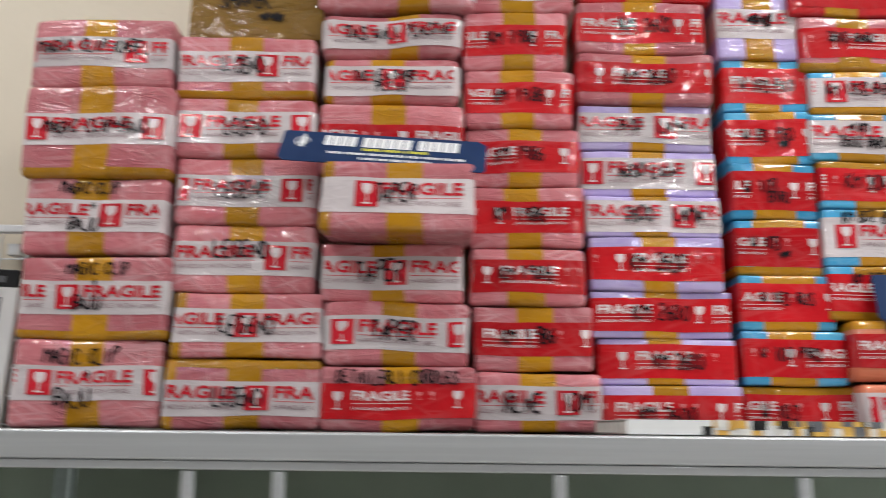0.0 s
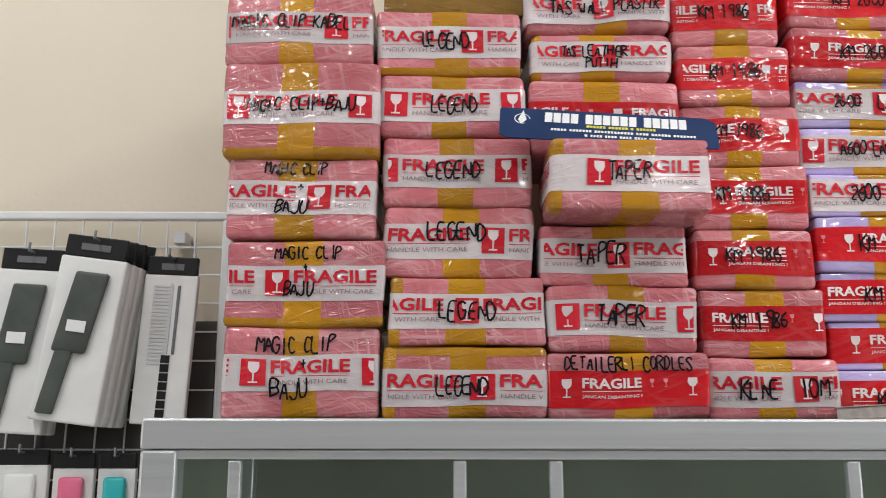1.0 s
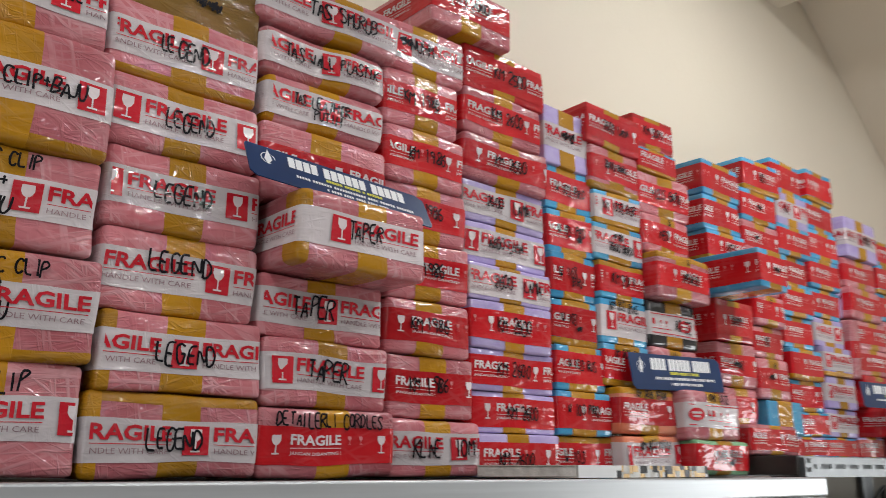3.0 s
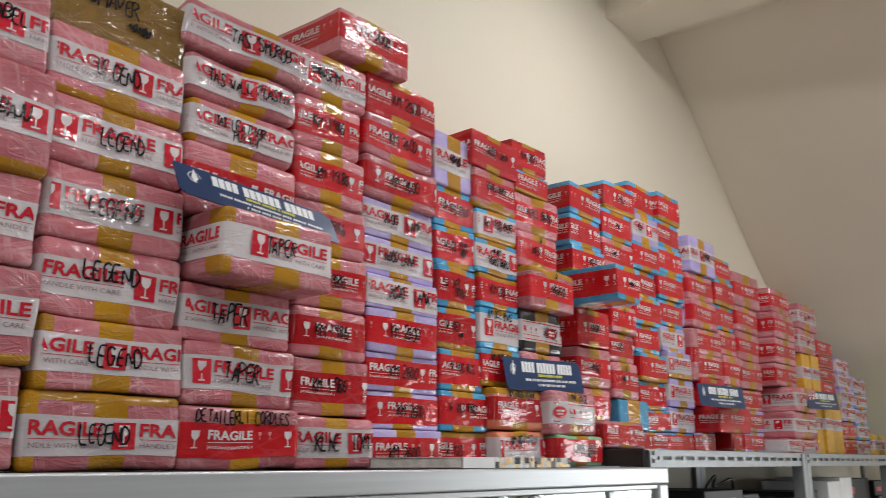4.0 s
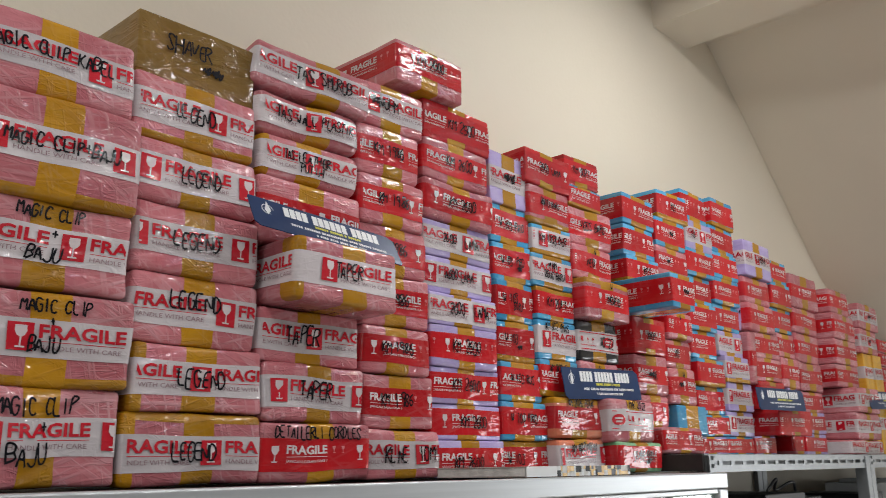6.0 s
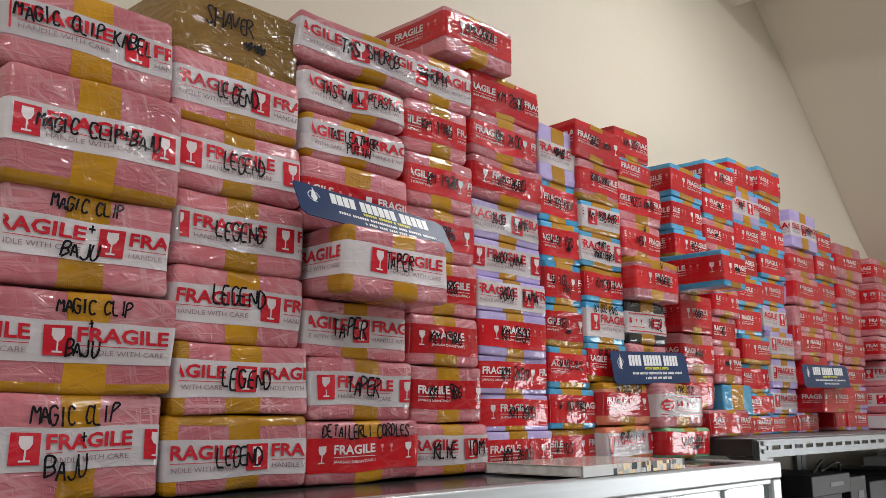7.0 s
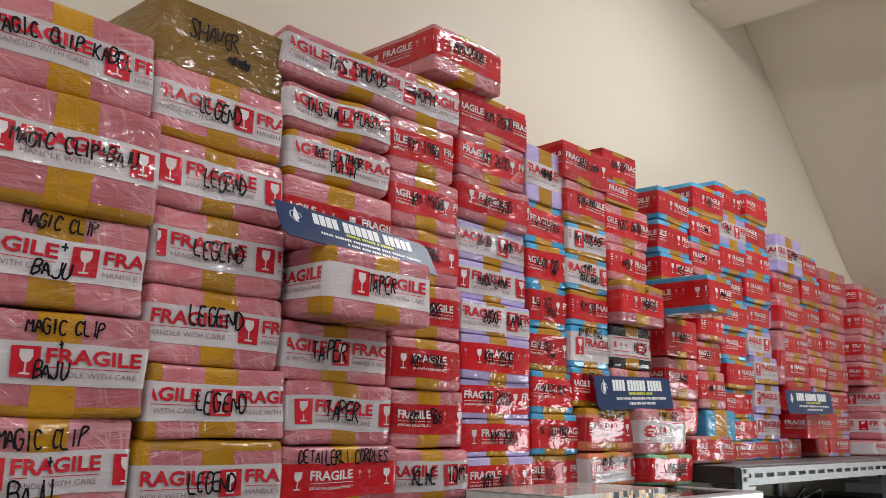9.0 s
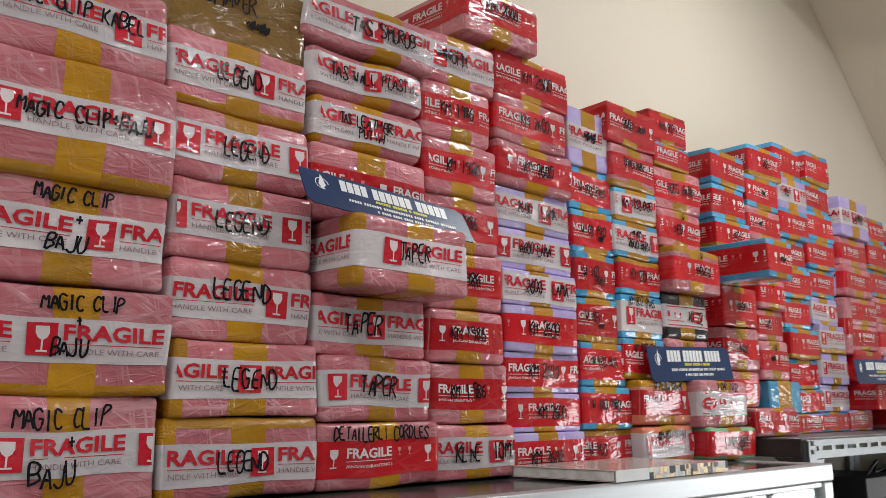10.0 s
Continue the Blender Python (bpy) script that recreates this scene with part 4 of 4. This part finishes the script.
def wire_panel():
    ob = empty("wire_panel", (0, 0, 0), 0, "white wire grid display panel fixed to the cream wall", "display panel")
    x0, x1, z0, z1 = -1.65, -0.663, 0.55, 1.424
    for name, lo, hi in (("top_rail", (x0, z1 - 0.014), (x1, z1)), ("bottom_rail", (x0, z0), (x1, z0 + 0.014)),
                         ("side_rail", (x1 - 0.016, z0 + 0.014), (x1, z1 - 0.014)), ("side_rail", (x0, z0 + 0.014), (x0 + 0.016, z1 - 0.014))):
        box(name, (lo[0], PANEL_Y, lo[1]), (hi[0], PANEL_Y + 0.016, hi[1]), WHITE_PLASTIC, ob, 0.003)
    x = x1 - 0.062
    while x > x0 + 0.02:
        box("upright_wire", (x, PANEL_Y + 0.004, z0 + 0.014), (x + 0.003, PANEL_Y + 0.007, z1 - 0.014), WHITE_PLASTIC, ob, 0.001)
        x -= 0.046
    z = z1 - 0.06
    while z > z0 + 0.02:
        box("cross_wire", (x0 + 0.016, PANEL_Y + 0.0075, z), (x1 - 0.016, PANEL_Y + 0.0105, z + 0.003), WHITE_PLASTIC, ob, 0.001)
        z -= 0.046
    for xx in (x0 + 0.1, x1 - 0.1):
        box("wall_bracket", (xx, PANEL_Y + 0.0165, z1 - 0.05), (xx + 0.02, WALL_Y, z1 - 0.03), WHITE_PLASTIC, ob, 0.002)
    # dark sheet behind the wires, up to 1.245 high
    back = box("backing_board", (x0 + 0.02, PANEL_Y + 0.012, z0 + 0.02), (x1 - 0.02, PANEL_Y + 0.016, 1.245), SHEET_DARK, ob, 0.0)
    return ob


SHEET_DARK = painted("dark brown sheet", (0.055, 0.048, 0.046), (0.09, 0.08, 0.075), 0.6, 8.0, 0.05)
wire_panel()


def hook(parent, x, z, y0, y1):
    v, f = rounded((x, y0, z), (x + 0.0035, y1, z + 0.0035), 0.001)
    v2, f2 = rounded((x, y0, z), (x + 0.0035, y0 + 0.0035, z + 0.014), 0.001)
    part("hook", *joined([(v, f), (v2, f2)]), STEEL, parent)


def comb_pack(x, z_top, y, w=0.082, h=0.255, rz=0.0, ry=-2.0):
    """A flat white card pack with a black header, a pale comb and bars of print."""
    ob = empty("comb_pack", (x, y, z_top), rz, "white comb pack with black header hanging on a wire hook", "hanging pack", "hanging packs")
    ob.rotation_euler = (0, radians(ry), radians(rz))
    box("sleeve", (0, 0, -h), (w, 0.014, -0.028), CARD_WHITE, ob, 0.003)
    v, f = rounded((0.002, -0.001, -0.028), (w - 0.002, 0.008, 0.0), 0.002, (5, 1, 2))
    part("header", v, f, CARD_BLACK, ob)
    plain("header_print", (w * 0.3, -0.0022, -0.021), (w * 0.72, -0.0012, -0.011), CARD_GREY, ob)
    for i in range(22):
        plain("comb_tooth", (w * 0.2, -0.0015, -0.048 - i * 0.0056), (w * 0.50, -0.0002, -0.0455 - i * 0.0056), PALE_GREY, ob)
    plain("comb_spine", (w * 0.50, -0.0015, -0.175), (w * 0.56, -0.0002, -0.042), PALE_GREY, ob)
    for i in range(7):
        plain("print_bar", (w * 0.46, -0.0016, -0.244 + i * 0.0135), (w * 0.62, -0.0003, -0.2325 + i * 0.0135), CARD_BLACK, ob)
    plain("fine_print_bar", (w * 0.64, -0.0016, -0.15), (w * 0.69, -0.0003, -0.045), CARD_GREY, ob)
    hook(ob, w * 0.5, -0.006, -0.03, PANEL_Y - y)
    return ob


def brush_pack(x, z_top, y, w=0.10, h=0.275, rz=0.0, ry=0.0, layers=3):
    ob = empty("brush_pack", (x, y, z_top), rz, "clear boxed grey hairbrush with black header hanging on hook", "hanging pack", "hanging packs")
    ob.rotation_euler = (0, radians(ry), radians(rz))
    for k in range(layers):
        box("box", (0.004 * k, 0.022 * k, -h), (w + 0.004 * k, 0.020 + 0.022 * k, -0.032), CARD_WHITE, ob, 0.004)
        v, f = rounded((0.004 + 0.006 * k, 0.022 * k, -0.032), (w - 0.004 + 0.006 * k, 0.006 + 0.022 * k, 0.002 * k), 0.002, (6, 1, 2))
        part("header", v, f, CARD_BLACK, ob)
    v, f = rounded((w * 0.30, -0.010, -0.175), (w * 0.80, -0.001, -0.055), 0.009, (4, 1, 6))
    v2, f2 = rounded((w * 0.36, -0.009, -h + 0.01), (w * 0.62, -0.001, -0.165), 0.007, (2, 1, 4))
    skew = lambda vs: [(p[0] + 0.12 * (p[2] + 0.06), p[1], p[2]) for p in vs]
    part("brush_head", skew(v), f, BRUSH_GREY, ob, smooth=True)
    part("brush_handle", skew(v2), f2, BRUSH_GREY, ob, smooth=True)
    box("tag", (w * 0.34, -0.0125, -0.145), (w * 0.62, -0.0105, -0.128), CARD_WHITE, ob, 0.001)
    plain("header_print", (w * 0.28, -0.0016, -0.022), (w * 0.72, -0.0004, -0.012), CARD_GREY, ob)
    hook(ob, w * 0.5, -0.008, -0.02, PANEL_Y - y)
    return ob


PALE_GREY = painted("pale grey plastic", (0.50, 0.51, 0.52), (0.58, 0.59, 0.60), 0.4, 20.0, 0.02)
comb_pack(-0.776, 1.337, 1.40, ry=2.5)
brush_pack(-0.884, 1.362, 1.352, ry=7, layers=4)
brush_pack(-0.990, 1.345, 1.375, ry=3, layers=2)
comb_pack(-1.095, 1.34, 1.40, ry=1)


def small_pack(x, z, w, h, mat, y=1.40):
    ob = empty("accessory_pack", (x, y, z), 0, "small printed accessory pack hanging on the wire panel", "hanging pack", "hanging packs")
    box("card", (0, 0, -h), (w, 0.012, -0.022), CARD_WHITE, ob, 0.002)
    box("header", (0, -0.001, -0.022), (w, 0.006, 0.0), CARD_BLACK, ob, 0.002)
    v, f = rounded((w * 0.2, -0.012, -h * 0.85), (w * 0.8, -0.0005, -0.034), 0.006, (3, 1, 3))
    part("blister", v, f, mat, ob, smooth=True)
    hook(ob, w * 0.5, -0.006, -0.02, PANEL_Y - y)


small_pack(-0.975, 1.045, 0.075, 0.16, CARD_WHITE)
small_pack(-0.892, 1.040, 0.060, 0.15, PINK_CARD)
small_pack(-0.826, 1.040, 0.055, 0.15, TEAL_CARD)
small_pack(-1.065, 1.045, 0.075, 0.16, CARD_GREY)


# ---- goods under the rack's top shelf ----
def carton(x, w, y, d, z, h, mat, label, bars=()):
    ob = empty("carton", (x, y, z), 0, label, "carton", "cartons under the rack")
    v, f = rounded((0, 0, 0), (w, d, h), 0.003, (3, 2, 2))
    part("body", v, f, mat, ob)
    for x0, x1, z0, z1, m in bars:
        plain("print_bar", (x0 * w, -0.0012, z0 * h), (x1 * w, -0.0002, z1 * h), m, ob)
    return ob


RED_PRINT = painted("red print", (0.45, 0.03, 0.03), (0.55, 0.05, 0.04), 0.4, 20.0, 0.02)
SHELF = 0.78
BLK = "flat black carton lying on the rack shelf"
for x, w, hs in ((1.43, 0.28, (0.062, 0.058, 0.066, 0.055)), (1.73, 0.135, (0.12, 0.105)), (2.215, 0.255, (0.07, 0.08, 0.07)), (2.80, 0.34, (0.09, 0.08, 0.085)), (3.215, 0.30, (0.09, 0.09, 0.06))):
    z = SHELF
    for i, h in enumerate(hs):
        carton(x + 0.006 * (i % 2), w - 0.01, 1.195 + 0.012 * (i % 3), 0.25, z, h, CARD_BLACK, BLK, ((0.45, 0.8, 0.4, 0.6, CARD_GREY),) if i % 2 else ((0.1, 0.35, 0.3, 0.6, RED_PRINT),))
        z += h
carton(1.275, 0.13, 1.185, 0.24, SHELF, 0.185, CARD_WHITE, "white carton standing on the rack shelf", ((0.75, 0.9, 0.75, 0.92, CARD_GREY),))
carton(1.87, 0.33, 1.20, 0.26, SHELF, 0.205, CARD_BLACK, "black carton standing on the rack shelf", ((0.1, 0.6, 0.3, 0.5, CARD_WHITE),))
carton(2.49, 0.145, 1.19, 0.24, SHELF, 0.250, CARD_WHITE, "white carton standing on the rack shelf", ((0.3, 0.7, 0.3, 0.6, PALE_GREY),))
carton(2.64, 0.145, 1.19, 0.24, SHELF, 0.262, CARD_WHITE, "white carton standing on the rack shelf", ((0.3, 0.7, 0.3, 0.6, PALE_GREY),))


def cable():
    cu = bpy.data.curves.new("black_cable", "CURVE")
    cu.dimensions, cu.bevel_depth, cu.bevel_resolution = "3D", 0.004, 2
    sp = cu.splines.new("BEZIER")
    pts = ((1.46, 1.2, 1.03), (1.50, 1.19, 1.06), (1.56, 1.22, 1.03), (1.63, 1.2, 1.05), (1.70, 1.22, 1.025))
    sp.bezier_points.add(len(pts) - 1)
    for p, c in zip(sp.bezier_points, pts):
        p.co = c
        p.handle_left_type = p.handle_right_type = "AUTO"
    ob = bpy.data.objects.new("tmp_cable", cu)
    me = bpy.data.meshes.new_from_object(ob)
    bpy.data.objects.remove(ob)
    me.materials.clear()
    me.materials.append(CARD_BLACK)
    return tagged(new("cable", me), "black cable coiled on cartons under the rack", "cable")


cable()


def bag():
    v, f = rounded((-0.30, -0.12, 0.0), (0.34, 0.14, 0.075), 0.035, (16, 8, 4))
    out = []
    for p in v:
        q = Vector(p)
        k = max(0.0, 1 - (p[0] / 0.36) ** 2)
        d = noise.noise_vector(q * 16) * 0.03 + noise.noise_vector(q * 40) * 0.014
        d.z = d.z + 0.0 if p[2] > 0.02 else max(0, d.z) * 0.2
        out.append((p[0] + d.x, p[1] + d.y, max(0.0, p[2] * (0.55 + 0.6 * k) + d.z)))
    ob = part("plastic_bag", out, f, LIME, None, smooth=True)
    ob.location = (3.99, 1.21, RK)
    ob.scale = (0.62, 0.5, 0.8)
    return tagged(ob, "crumpled lime green plastic bag lying on the rack", "plastic bag")


bag()
